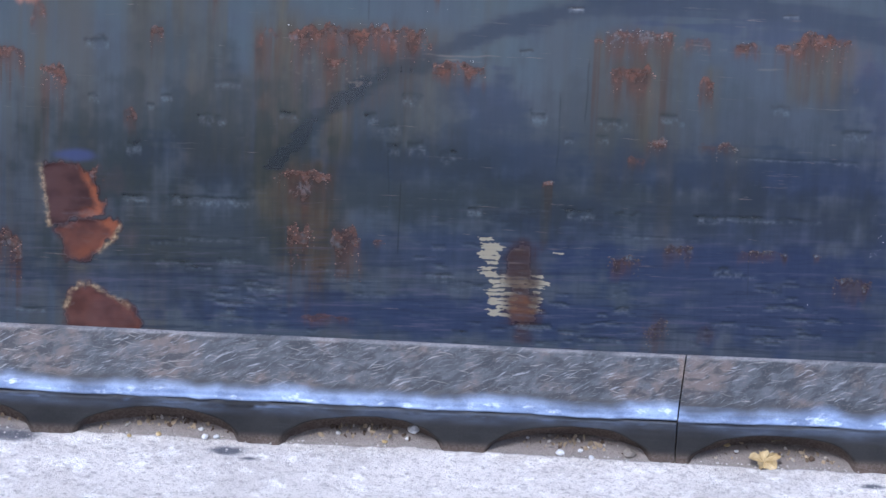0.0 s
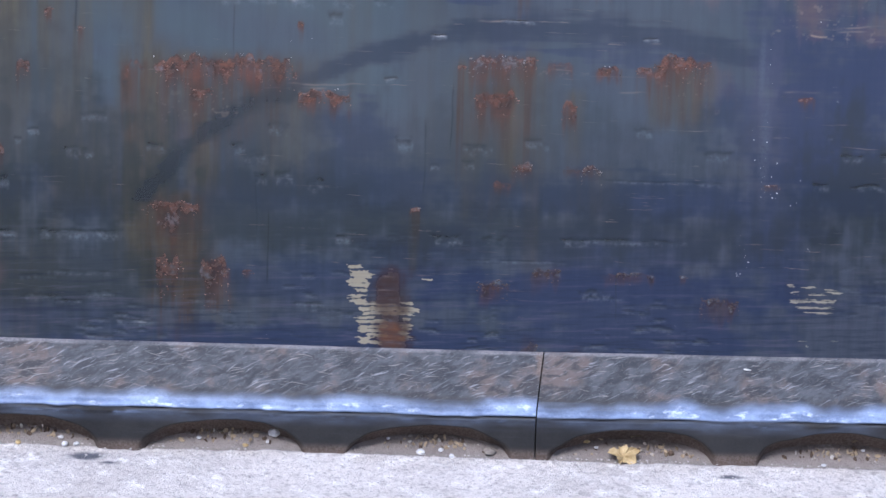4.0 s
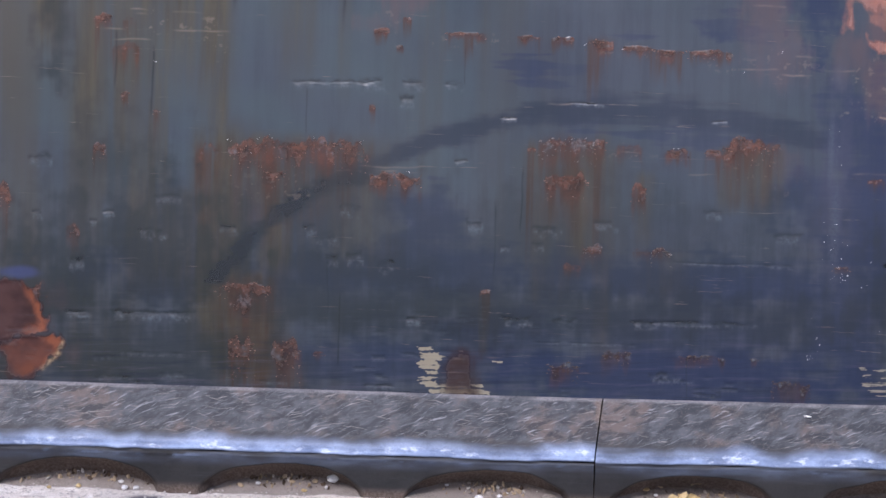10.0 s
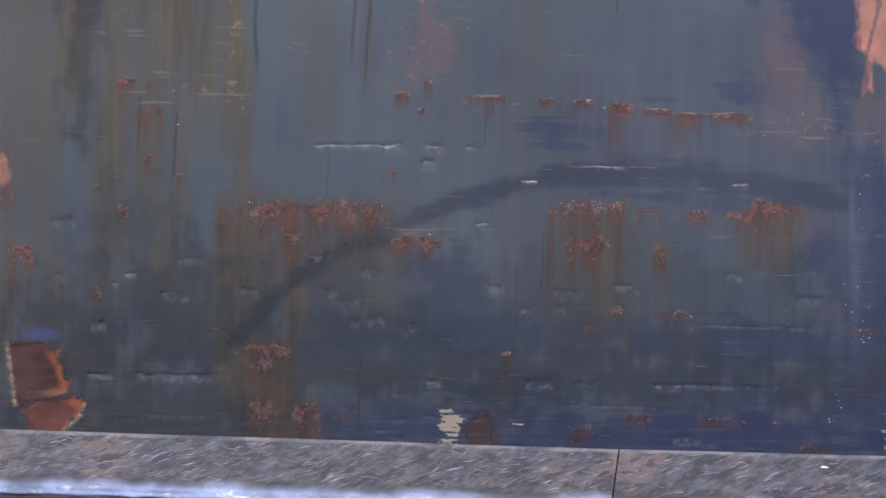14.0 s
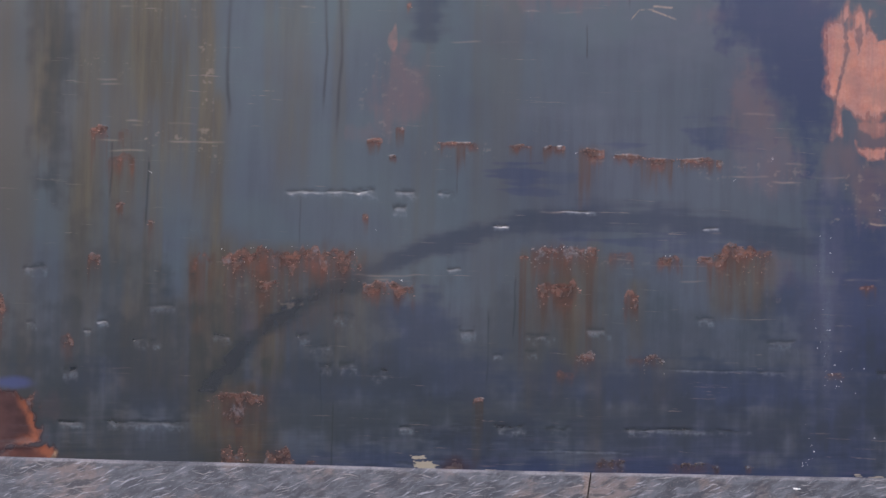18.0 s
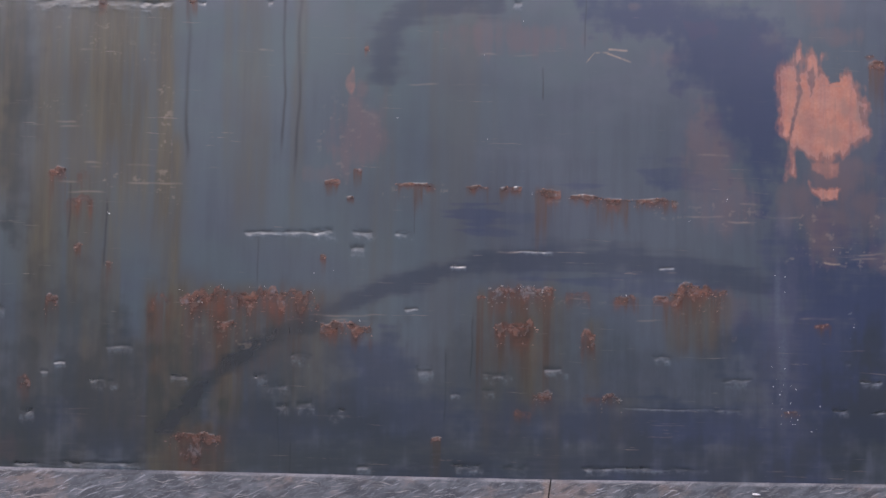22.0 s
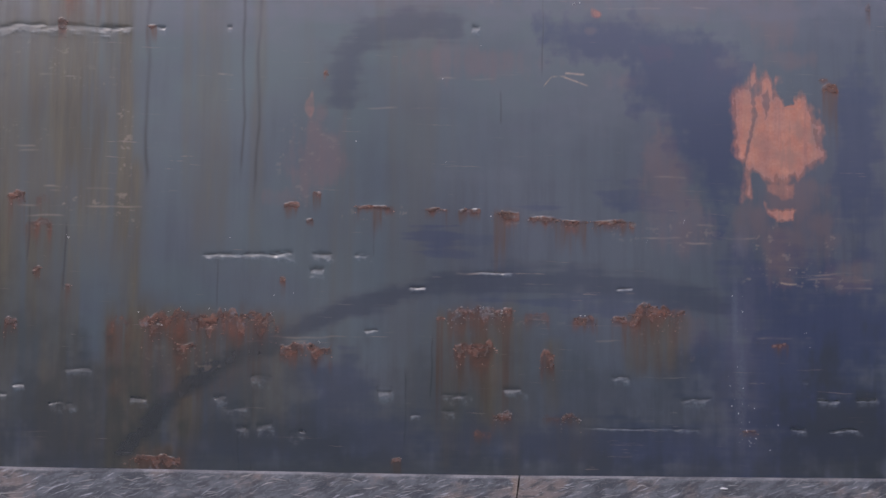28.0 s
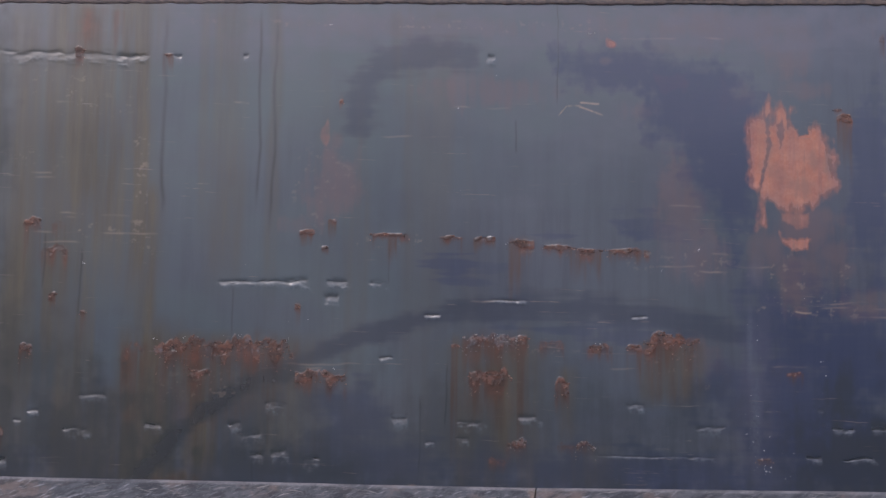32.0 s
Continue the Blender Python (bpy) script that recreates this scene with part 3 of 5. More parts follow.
def navy_band(u0, v0, u1, v1, wide, amount):
    """A stroke of overpaint between two points."""
    s = window((u0 + u1) / 2, (v0 + v1) / 2, abs(u1 - u0) / 2 + wide, abs(v1 - v0) / 2 + wide)
    du, dv = u1 - u0, v1 - v0
    t = np.clip(((UU[s] - u0) * du + (VV[s] - v0) * dv) / (du * du + dv * dv), 0, 1)
    d = np.hypot(UU[s] - u0 - t * du, VV[s] - v0 - t * dv) / (wide / 2)
    m = soft((1.35 - d + 1.0 * WARP_A[s] + 0.8 * WIDE[s]) * 0.9) * amount
    blend("navy", s, m * (0.6 if amount < 0.95 else 0.15))
    blend("arc", s, m * min(1, max(0, 2 * amount - 1)))


def film(u, v, w, h, amount):
    s = window(u, v, w, h)
    m = soft(oval(s, u, v, w * 1.3, h * 1.25, 0.3, 0.3) * 1.2) * amount
    blend("film", s, m)
    if amount > 0.55:
        F["navy"][s] *= 1 - 0.45 * m


def run(u, v, w, h, amount):
    """A broad soft band of dirt washed down the plate."""
    s = window(u, v, w, h * 0.6)
    x = np.abs(UU[s] - u + 0.014 * (fractal(VV[s] * 5, VV[s] * 0 + u * 7, 21) - 0.5)) / (w * 0.62) + 0.5 * (fractal(UU[s] * 28, VV[s] * 3, 25) - 0.5)
    y = (v - VV[s]) / (h * 0.5)
    blend("run", s, soft((1.05 - x) * 1.3) * soft((1.05 - y) * 1.4) * soft((1.2 + y) * 3) * np.clip(0.72 + TALL[s] * 0.7 + 0.9 * (fractal(UU[s] * 30, VV[s] * 4, 26) - 0.5), 0, 1) * amount)


def trickle_and_shade(u, v, w, h):
    s = window(u, v, w * 3 + 0.01, h * 0.55)
    x = (UU[s] - u + 0.013 * (fractal(VV[s] * 9, VV[s] * 0 + u * 17, 22) - 0.5)) / max(0.2 * w, 0.0010)
    y = (v - VV[s]) / (h * 0.5)
    blend("trickle_and_shade", s, np.exp(-x * x) * soft((1.05 - np.abs(y)) * 3) * np.clip(0.75 + 1.2 * TALL[s], 0.2, 1.0))


def scratch(u, v, w, h, amount, slope=0.0):
    s = window(u, v, w * 0.6, h * 3 + 0.01 + abs(slope) * w)
    y = (VV[s] - v - slope * (UU[s] - u) + 0.011 * (fractal(UU[s] * 14, UU[s] * 0 + v * 31, 23) - 0.5)) / max(h * 0.55, 0.0016)
    x = np.abs(UU[s] - u) / (w / 2)
    if amount > 0.85:
        blend("rim", s, np.exp(-(y * 1.3) ** 2) * soft((1.05 - x) * 4) * np.clip(0.7 + 2 * BROKEN[s], 0, 1) * 0.8)
    blend("scratch", s, np.exp(-y * y) * soft((1.05 - x) * 4) * np.clip(fractal(UU[s] * 22, VV[s] * 60, 24) * 4.2 - 1.9, 0, 1) * amount)


def flecks(u, v, w, h, amount):
    """Tan chips and scuffs scattered over a patch."""
    s = window(u, v, w, h)
    m = soft(oval(s, u, v, w * 1.3, h * 1.3, 0.5) * 1.3) * np.clip(6 * FINE[s] + 3 * BROKEN[s] + 4 * CHIP[s] - 1.3, 0, 0.8)
    blend("scratch", s, m * amount)


SPECKS = []


def speck(u, v, w, h, count):
    r = random.Random(round(u * 997 + v * 313))
    for _ in range(count):
        SPECKS.append((u + r.uniform(-w, w) / 2, v + r.uniform(-h, h) / 2, r.choice((0.0006, 0.0008, 0.0010, 0.0015))))


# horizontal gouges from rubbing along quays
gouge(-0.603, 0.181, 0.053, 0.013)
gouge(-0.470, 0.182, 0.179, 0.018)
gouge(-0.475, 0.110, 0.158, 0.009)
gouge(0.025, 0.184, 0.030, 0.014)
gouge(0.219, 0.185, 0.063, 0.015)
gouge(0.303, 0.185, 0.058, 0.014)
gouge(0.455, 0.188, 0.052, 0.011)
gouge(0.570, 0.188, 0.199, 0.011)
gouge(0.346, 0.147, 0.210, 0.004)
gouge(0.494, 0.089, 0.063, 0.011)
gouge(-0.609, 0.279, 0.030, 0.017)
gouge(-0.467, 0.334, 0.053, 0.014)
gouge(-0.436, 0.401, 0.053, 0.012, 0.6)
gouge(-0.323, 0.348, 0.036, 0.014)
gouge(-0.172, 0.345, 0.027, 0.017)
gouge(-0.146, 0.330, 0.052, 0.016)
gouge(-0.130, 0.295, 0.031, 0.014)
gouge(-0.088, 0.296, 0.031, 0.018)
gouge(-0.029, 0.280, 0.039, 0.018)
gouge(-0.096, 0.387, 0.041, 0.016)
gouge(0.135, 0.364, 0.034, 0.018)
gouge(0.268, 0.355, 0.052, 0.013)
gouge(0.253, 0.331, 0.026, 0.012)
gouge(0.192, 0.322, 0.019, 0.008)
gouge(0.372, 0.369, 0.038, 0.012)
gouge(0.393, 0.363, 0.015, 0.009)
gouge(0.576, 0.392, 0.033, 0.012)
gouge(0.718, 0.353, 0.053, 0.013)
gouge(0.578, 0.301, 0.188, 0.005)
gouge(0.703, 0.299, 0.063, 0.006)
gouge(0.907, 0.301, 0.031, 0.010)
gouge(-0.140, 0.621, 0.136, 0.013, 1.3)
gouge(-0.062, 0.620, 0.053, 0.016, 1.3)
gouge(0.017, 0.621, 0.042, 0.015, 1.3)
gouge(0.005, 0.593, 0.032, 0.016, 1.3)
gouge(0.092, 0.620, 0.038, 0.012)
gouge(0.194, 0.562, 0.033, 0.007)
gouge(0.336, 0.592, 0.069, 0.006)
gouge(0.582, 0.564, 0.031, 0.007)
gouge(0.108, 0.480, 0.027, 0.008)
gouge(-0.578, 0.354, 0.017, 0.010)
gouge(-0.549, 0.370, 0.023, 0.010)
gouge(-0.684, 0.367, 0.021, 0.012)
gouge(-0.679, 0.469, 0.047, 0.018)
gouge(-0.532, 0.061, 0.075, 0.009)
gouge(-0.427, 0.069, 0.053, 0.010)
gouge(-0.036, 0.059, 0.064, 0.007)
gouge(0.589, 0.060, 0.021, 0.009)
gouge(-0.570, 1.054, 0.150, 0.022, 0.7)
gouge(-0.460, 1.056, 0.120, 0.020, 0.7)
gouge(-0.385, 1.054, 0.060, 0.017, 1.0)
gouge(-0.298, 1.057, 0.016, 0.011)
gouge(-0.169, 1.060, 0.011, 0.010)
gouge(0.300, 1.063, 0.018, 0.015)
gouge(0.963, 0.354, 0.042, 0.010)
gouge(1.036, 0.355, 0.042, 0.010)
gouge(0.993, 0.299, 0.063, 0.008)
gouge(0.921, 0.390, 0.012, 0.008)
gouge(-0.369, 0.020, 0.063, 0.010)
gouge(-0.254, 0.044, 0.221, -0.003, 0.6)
gouge(-0.485, 0.055, 0.053, 0.006)
gouge(-0.158, 0.018, 0.063, 0.008)
gouge(-0.023, 0.051, 0.063, 0.007)
gouge(0.007, -0.048, 0.032, 0.008)
gouge(0.207, -0.039, 0.043, 0.007)
gouge(0.270, -0.049, 0.095, 0.007)
gouge(-0.539, 0.101, 0.063, 0.008, 0.6)
gouge(-0.233, 0.062, 0.063, 0.005, 0.6)
gouge(-0.801, -0.037, 0.064, 0.008)
gouge(0.589, 0.052, 0.024, 0.010)
gouge(0.509, 0.081, 0.074, 0.008, 0.7)
gouge(0.504, -0.012, 0.064, 0.008)
gouge(0.579, -0.037, 0.074, 0.006)
# pitted rust scabs with weeping stains below
scab(-0.196, 0.502, 0.258, 0.041, 1, 130)
scab(-0.367, 0.490, 0.044, 0.041, 0.6, 140)
scab(-0.240, 0.449, 0.047, 0.026, 0.7, 90)
scab(-0.014, 0.448, 0.097, 0.027, 0.9, 20)
scab(0.306, 0.519, 0.118, 0.035, 0.75, 60, 0.8)
scab(0.237, 0.508, 0.017, 0.009, 0.8, 150)
scab(0.364, 0.522, 0.023, 0.029, 0.9, 220)
scab(0.416, 0.515, 0.052, 0.019, 0.4, 30)
scab(0.303, 0.452, 0.083, 0.034, 0.8, 70)
scab(0.437, 0.436, 0.030, 0.037, 0.9, 40)
scab(0.637, 0.519, 0.096, 0.038, 1, 70)
scab(0.510, 0.509, 0.044, 0.018, 0.8, 40)
scab(0.573, 0.509, 0.031, 0.016, 0.7, 60)
scab(0.687, 0.520, 0.018, 0.016, 0.8, 50)
scab(0.352, 0.325, 0.039, 0.026, 0.8, 30, 0.9)
scab(0.481, 0.321, 0.038, 0.022, 0.8, 20, 0.6)
scab(0.444, 0.322, 0.036, 0.016, 0.6, 10, 0.9)
scab(0.317, 0.293, 0.033, 0.014, 0.4, 20)
scab(0.157, 0.241, 0.019, 0.011, 0.9, 60, 0.6)
scab(-0.294, 0.238, 0.106, 0.021, 0.9, 60)
scab(-0.300, 0.210, 0.054, 0.041, 0.6, 40)
scab(-0.296, 0.122, 0.052, 0.060, 0.8, 40)
scab(-0.210, 0.122, 0.055, 0.065, 0.8, 40)
scab(-0.151, 0.118, 0.024, 0.012, 0.8, 0)
scab(0.305, 0.101, 0.062, 0.028, 0.9, 20)
scab(0.404, 0.129, 0.051, 0.024, 0.8, 10)
scab(0.556, 0.125, 0.086, 0.015, 0.8, 0)
scab(0.659, 0.125, 0.015, 0.011, 0.9, 0)
scab(0.725, 0.078, 0.078, 0.030, 0.8, 0)
scab(-0.567, 0.495, 0.026, 0.027, 0.7, 50)
scab(-0.462, 0.563, 0.013, 0.014, 0.7, 60)
scab(-0.521, 0.595, 0.016, 0.016, 0.9, 40)
scab(-0.613, 0.334, 0.023, 0.031, 0.6, 20)
scab(-0.511, 0.682, 0.034, 0.024, 0.5, 70)
scab(0.111, 0.718, 0.077, 0.010, 0.9, 50)
scab(0.227, 0.714, 0.044, 0.010, 0.9, 30)
scab(0.291, 0.712, 0.045, 0.010, 0.9, 20)
scab(0.356, 0.709, 0.048, 0.017, 1, 80)
scab(0.433, 0.698, 0.064, 0.012, 0.8, 30)
scab(0.483, 0.692, 0.065, 0.014, 0.9, 50)
scab(0.560, 0.693, 0.085, 0.015, 0.8, 20)
scab(-0.046, 0.723, 0.028, 0.011, 0.8, 20)
scab(0.002, 0.744, 0.017, 0.009, 0.8, 30)
scab(-0.011, 0.691, 0.013, 0.008, 0.7, 10)
scab(-0.565, 0.734, 0.035, 0.019, 0.8, 90)
scab(-0.515, 0.731, 0.026, 0.013, 0.5, 40)
scab(-0.526, 0.679, 0.044, 0.020, 0.45, 60)
scab(-0.619, 0.342, 0.022, 0.027, 0.5, 20)
scab(-0.060, 0.580, 0.011, 0.010, 0.9, 40)
scab(-0.674, 0.230, 0.029, 0.042, 0.5, 0)
scab(-0.487, 1.072, 0.019, 0.026, 0.9, 0)
scab(-0.318, 1.064, 0.022, 0.012, 0.9, 40)
scab(0.974, 0.958, 0.030, 0.026, 0.9, 110)
scab(0.963, 0.972, 0.017, 0.008, 0.8, 0)
scab(0.814, 0.298, 0.036, 0.010, 0.8, 0)
scab(0.015, 0.980, 0.010, 0.018, 0.7, 10)
scab(0.874, 0.462, 0.032, 0.010, 0.6, 20)
scab(1.050, 1.110, 0.012, 0.034, 0.5, 40)
scab(-0.757, 0.403, 0.048, 0.051, 0.9, 120)
scab(-0.840, 0.444, 0.062, 0.033, 0.8, 60)
scab(-0.842, 0.093, 0.059, 0.072, 0.8, 100)
scab(-0.241, -0.028, 0.096, 0.013, 0.5, 0)
scab(0.369, -0.027, 0.047, 0.054, 0.7, 0)
scab(0.463, -0.023, 0.033, 0.020, 0.5, 0)
scab(-0.784, 0.521, 0.031, 0.051, 0.5, 0)
# red and orange primer bared by scraping
bare([(0.788, 0.936), (0.795, 0.958), (0.810, 0.973), (0.824, 0.983), (0.829, 0.953), (0.842, 0.984), (0.855, 0.973), (0.875, 0.974), (0.883, 0.947), (0.896, 0.958), (0.913, 0.950), (0.926, 0.938), (0.936, 0.905), (0.953, 0.880), (0.948, 0.855), (0.958, 0.823), (0.945, 0.800), (0.924, 0.787), (0.880, 0.776), (0.851, 0.784), (0.827, 0.805), (0.817, 0.790), (0.826, 0.739), (0.812, 0.742), (0.802, 0.810), (0.793, 0.831), (0.796, 0.886)], 1)
cover([(0.874, 0.960), (0.880, 0.937), (0.891, 0.918), (0.908, 0.923), (0.911, 0.950), (0.896, 0.966)], 0.85)
cover([(0.829, 0.960), (0.836, 0.905), (0.825, 0.860), (0.812, 0.800), (0.807, 0.802), (0.818, 0.862), (0.826, 0.905), (0.823, 0.950)], 0.6)
cover([(0.844, 0.940), (0.858, 0.955), (0.866, 0.930), (0.850, 0.895)], 0.55)
bare([(0.850, 0.771), (0.906, 0.774), (0.901, 0.741), (0.880, 0.736), (0.850, 0.753)], 0.55, 0.014)
bare([(0.858, 0.721), (0.905, 0.721), (0.903, 0.698), (0.879, 0.693), (0.856, 0.701), (0.848, 0.732)], 0.8, 0.014)
film(0.865, 0.640, 0.070, 0.150, 0.8)
film(0.886, 0.582, 0.040, 0.030, 0.9)
primer(0.532, 1.096, 0.020, 0.019, 0.7)
primer(-0.016, 0.913, 0.020, 0.043, 0.4)
primer(-0.826, 0.643, 0.046, 0.150, 0.62)
primer(-0.803, 0.560, 0.050, 0.060, 0.62)
# broad scraped patches down to red lead with yellow rims
torn([(-0.761, 0.126), (-0.772, 0.166), (-0.777, 0.208), (-0.782, 0.238), (-0.748, 0.245), (-0.712, 0.244), (-0.691, 0.226), (-0.672, 0.198), (-0.663, 0.168), (-0.667, 0.147), (-0.695, 0.138), (-0.738, 0.137)], 1, 3, 0.9)
torn([(-0.633, 0.126), (-0.641, 0.105), (-0.670, 0.078), (-0.694, 0.063), (-0.722, 0.063), (-0.741, 0.087), (-0.757, 0.122), (-0.727, 0.137), (-0.684, 0.134), (-0.652, 0.139)], 0.9, 2, 0.8, 0.45)
torn([(-0.730, -0.028), (-0.721, -0.004), (-0.708, 0.015), (-0.683, 0.017), (-0.648, -0.003), (-0.613, -0.026), (-0.589, -0.054), (-0.595, -0.085), (-0.732, -0.090)], 1, 5, 0.3, 0.25)
blue_cap(-0.715, 0.258, 0.095, 0.024, 0.75)
film(-0.697, 0.134, 0.127, 0.041, 0.9)
film(-0.640, 0.218, 0.064, 0.071, 0.7)
film(-0.612, 0.108, 0.053, 0.062, 0.6)
stain(-0.465, 1.107, 0.054, 0.100, 0.9, 0.3)
stain(-0.415, 1.111, 0.027, 0.078, 0.7, 0.3)
stain(-0.475, 1.085, 0.098, 0.043, 0.4, 0.3)
stain(-0.283, 0.140, 0.140, 0.240, 0.95, 0.3)
stain(-0.215, 0.425, 0.270, 0.150, 0.65, 0.5)
stain(-0.360, 0.420, 0.060, 0.170, 0.6, 0.4)
stain(0.305, 0.440, 0.130, 0.180, 0.55, 0.4)
stain(0.640, 0.455, 0.120, 0.120, 0.6, 0.4)
smear('bleed', -0.468, 1.110, 0.040, 0.070, 0.5)
smear('bleed', -0.415, 1.120, 0.020, 0.060, 0.3)
stain(-0.301, 0.057, 0.090, 0.200, 0.4, 0.3)
# bare pale filler showing through the topcoat: torn strokes along the plate
stroke(0.033, 0.066, 0.133, 0.0078, 1.00)
stroke(0.035, 0.074, 0.123, 0.0095, 1.00)
stroke(0.040, 0.085, 0.115, 0.0109, 1.00)
stroke(0.033, 0.073, 0.106, 0.0109, 1.00)
stroke(0.036, 0.081, 0.098, 0.0109, 1.00)
stroke(0.034, 0.069, 0.077, 0.0078, 1.00)
stroke(0.041, 0.073, 0.069, 0.0078, 1.00)
stroke(0.051, 0.092, 0.064, 0.0070, 1.00)
stroke(0.064, 0.127, 0.062, 0.0042, 1.00)
stroke(0.051, 0.167, 0.054, 0.0095, 1.00)
stroke(0.058, 0.161, 0.046, 0.0073, 1.00)
stroke(0.054, 0.110, 0.030, 0.0070, 1.00)
stroke(0.058, 0.110, 0.021, 0.0070, 1.00)
stroke(0.054, 0.106, 0.013, 0.0073, 1.00)
stroke(0.067, 0.111, 0.005, 0.0070, 1.00)
stroke(0.051, 0.083, -0.003, 0.0070, 1.00)
stroke(0.053, 0.107, -0.010, 0.0073, 1.00)
stroke(0.135, 0.158, 0.065, 0.0080, 1.00)
stroke(0.140, 0.157, 0.036, 0.0080, 1.00)
stroke(0.136, 0.157, 0.025, 0.0080, 1.00)
stroke(0.132, 0.151, 0.011, 0.0084, 1.00)
stroke(0.128, 0.147, -0.002, 0.0084, 1.00)
stroke(0.046, 0.078, 0.088, 0.0070, 0.90)
stroke(0.052, 0.092, 0.038, 0.0060, 0.90)
stroke(0.138, 0.160, 0.018, 0.0060, 0.80)
stroke(0.133, 0.154, 0.004, 0.0060, 0.80)
stroke(0.165, 0.191, 0.112, 0.0032, 1.00)
stroke(0.854, 0.868, 0.115, 0.0084, 0.56)
stroke(0.856, 0.873, 0.102, 0.0084, 0.56)
stroke(0.877, 0.909, 0.111, 0.0052, 0.56)
stroke(0.913, 0.947, 0.106, 0.0073, 0.56)
stroke(0.884, 0.928, 0.098, 0.0052, 0.56)
stroke(0.930, 0.955, 0.102, 0.0052, 0.56)
stroke(0.858, 0.911, 0.086, 0.0095, 0.56)
stroke(0.905, 0.943, 0.085, 0.0105, 0.56)
stroke(0.870, 0.944, 0.073, 0.0063, 0.56)
stroke(0.881, 0.942, 0.064, 0.0052, 0.56)
stroke(0.875, 0.901, 0.008, 0.0063, 0.38)
stroke(0.882, 0.903, 0.001, 0.0052, 0.38)
stroke(0.935, 0.956, 0.011, 0.0042, 0.38)
rustcore(0.116, 0.080, 0.068, 0.110, 1.0, 0.0)
rustcore(0.120, 0.032, 0.062, 0.160, 1.0, 0.0)
rustcore(0.118, 0.012, 0.038, 0.066, 0.95, 0.55)
rustcore(0.122, -0.037, 0.038, 0.053, 0.7, 0.1)
# dark navy overpaint: strokes of two old arcs, and blotches
navy_band(-0.345, 0.255, -0.288, 0.325, 0.038, 1.0)
navy_band(-0.288, 0.325, -0.231, 0.379, 0.038, 1.0)
navy_band(-0.231, 0.379, -0.163, 0.427, 0.038, 1.0)
navy_band(-0.163, 0.427, -0.075, 0.455, 0.038, 1.0)
navy_band(-0.064, 0.469, 0.019, 0.510, 0.046, 0.85)
navy_band(0.019, 0.510, 0.123, 0.543, 0.046, 0.85)
navy_band(0.123, 0.543, 0.227, 0.571, 0.046, 0.85)
navy_band(0.227, 0.571, 0.352, 0.582, 0.046, 0.85)
navy_band(0.352, 0.582, 0.477, 0.578, 0.063, 0.78)
navy_band(0.477, 0.578, 0.613, 0.569, 0.063, 0.78)
navy_band(0.613, 0.569, 0.749, 0.535, 0.063, 0.78)
blotch('navy', [(0.403, 1.090), (0.451, 1.079), (0.516, 1.087), (0.592, 1.086), (0.668, 1.068), (0.722, 1.061), (0.765, 1.041), (0.808, 0.997), (0.799, 0.942), (0.801, 0.832), (0.800, 0.777), (0.773, 0.722), (0.751, 0.689), (0.730, 0.743), (0.704, 0.787), (0.677, 0.841), (0.635, 0.895), (0.592, 0.933), (0.570, 0.961), (0.592, 0.978), (0.559, 0.994), (0.516, 1.010), (0.462, 1.024), (0.424, 1.053)], 0.8, 0.07)
blotch('film', [(0.614, 1.039), (0.679, 1.038), (0.684, 1.007), (0.624, 1.006)], 1, 0.02)
blotch('film', [(0.629, 0.901), (0.651, 0.896), (0.714, 0.776), (0.708, 0.700), (0.644, 0.720), (0.623, 0.797)], 0.7, 0.05)
blotch('navy', [(0.527, 0.735), (0.634, 0.751), (0.655, 0.726), (0.548, 0.714)], 0.6, 0.03)
film(0.521, 1.063, 0.033, 0.020, 0.9)
navy_band(0.041, 0.931, 0.058, 1.008, 0.068, 0.80)
navy_band(0.058, 1.008, 0.087, 1.051, 0.068, 0.80)
navy_band(0.087, 1.051, 0.152, 1.071, 0.068, 0.80)
navy_band(0.152, 1.071, 0.249, 1.075, 0.068, 0.80)
# blotches; the low ones also put the hull's dimmer foot into the paint
navy(0.042, 0.369, 0.139, 0.123, 0.6)
navy(0.107, 0.286, 0.180, 0.122, 0.6)
navy(0.183, 0.172, 0.296, 0.088, 0.55)
navy(0.518, 0.179, 0.442, 0.106, 0.55)
navy(-0.005, 0.105, 0.549, 0.083, 0.55)
navy(0.520, 0.095, 0.799, 0.098, 0.85)
navy(0.820, 0.228, 0.156, 0.333, 0.6)
navy(0.878, 0.407, 0.179, 0.435, 0.75)
navy(0.925, 0.550, 0.100, 0.160, 0.45)
navy(0.225, 0.660, 0.084, 0.040, 0.6)
navy(0.308, 0.656, 0.095, 0.029, 0.4)
navy(0.605, 0.741, 0.128, 0.042, 0.5)
navy(0.434, 0.722, 0.096, 0.021, 0.5)
navy(0.232, 0.660, 0.096, 0.016, 0.5)
navy(0.243, 0.633, 0.085, 0.019, 0.5)
navy(0.817, 0.538, 0.115, 0.234, 0.6)
navy(0.975, 0.476, 0.251, 0.231, 0.8)
navy(1.023, 0.822, 0.090, 0.349, 0.65)
navy(0.562, 0.551, 0.340, 0.060, 0.5)
navy(0.036, 0.306, 0.317, 0.122, 0.55)
navy(0.351, 0.278, 0.316, 0.080, 0.5)
navy(0.882, 0.657, 0.127, 0.085, 0.15)
navy(0.952, 0.327, 0.334, 0.187, 1)
navy(0.562, 0.270, 0.840, 0.106, 0.7)
navy(0.826, 0.410, 0.251, 0.209, 0.6)
navy(-0.069, 0.273, 0.736, 0.096, 0.5)
navy(-0.436, 0.269, 0.444, 0.110, 0.6)
navy(-0.281, 0.355, 0.530, 0.142, 0.4)
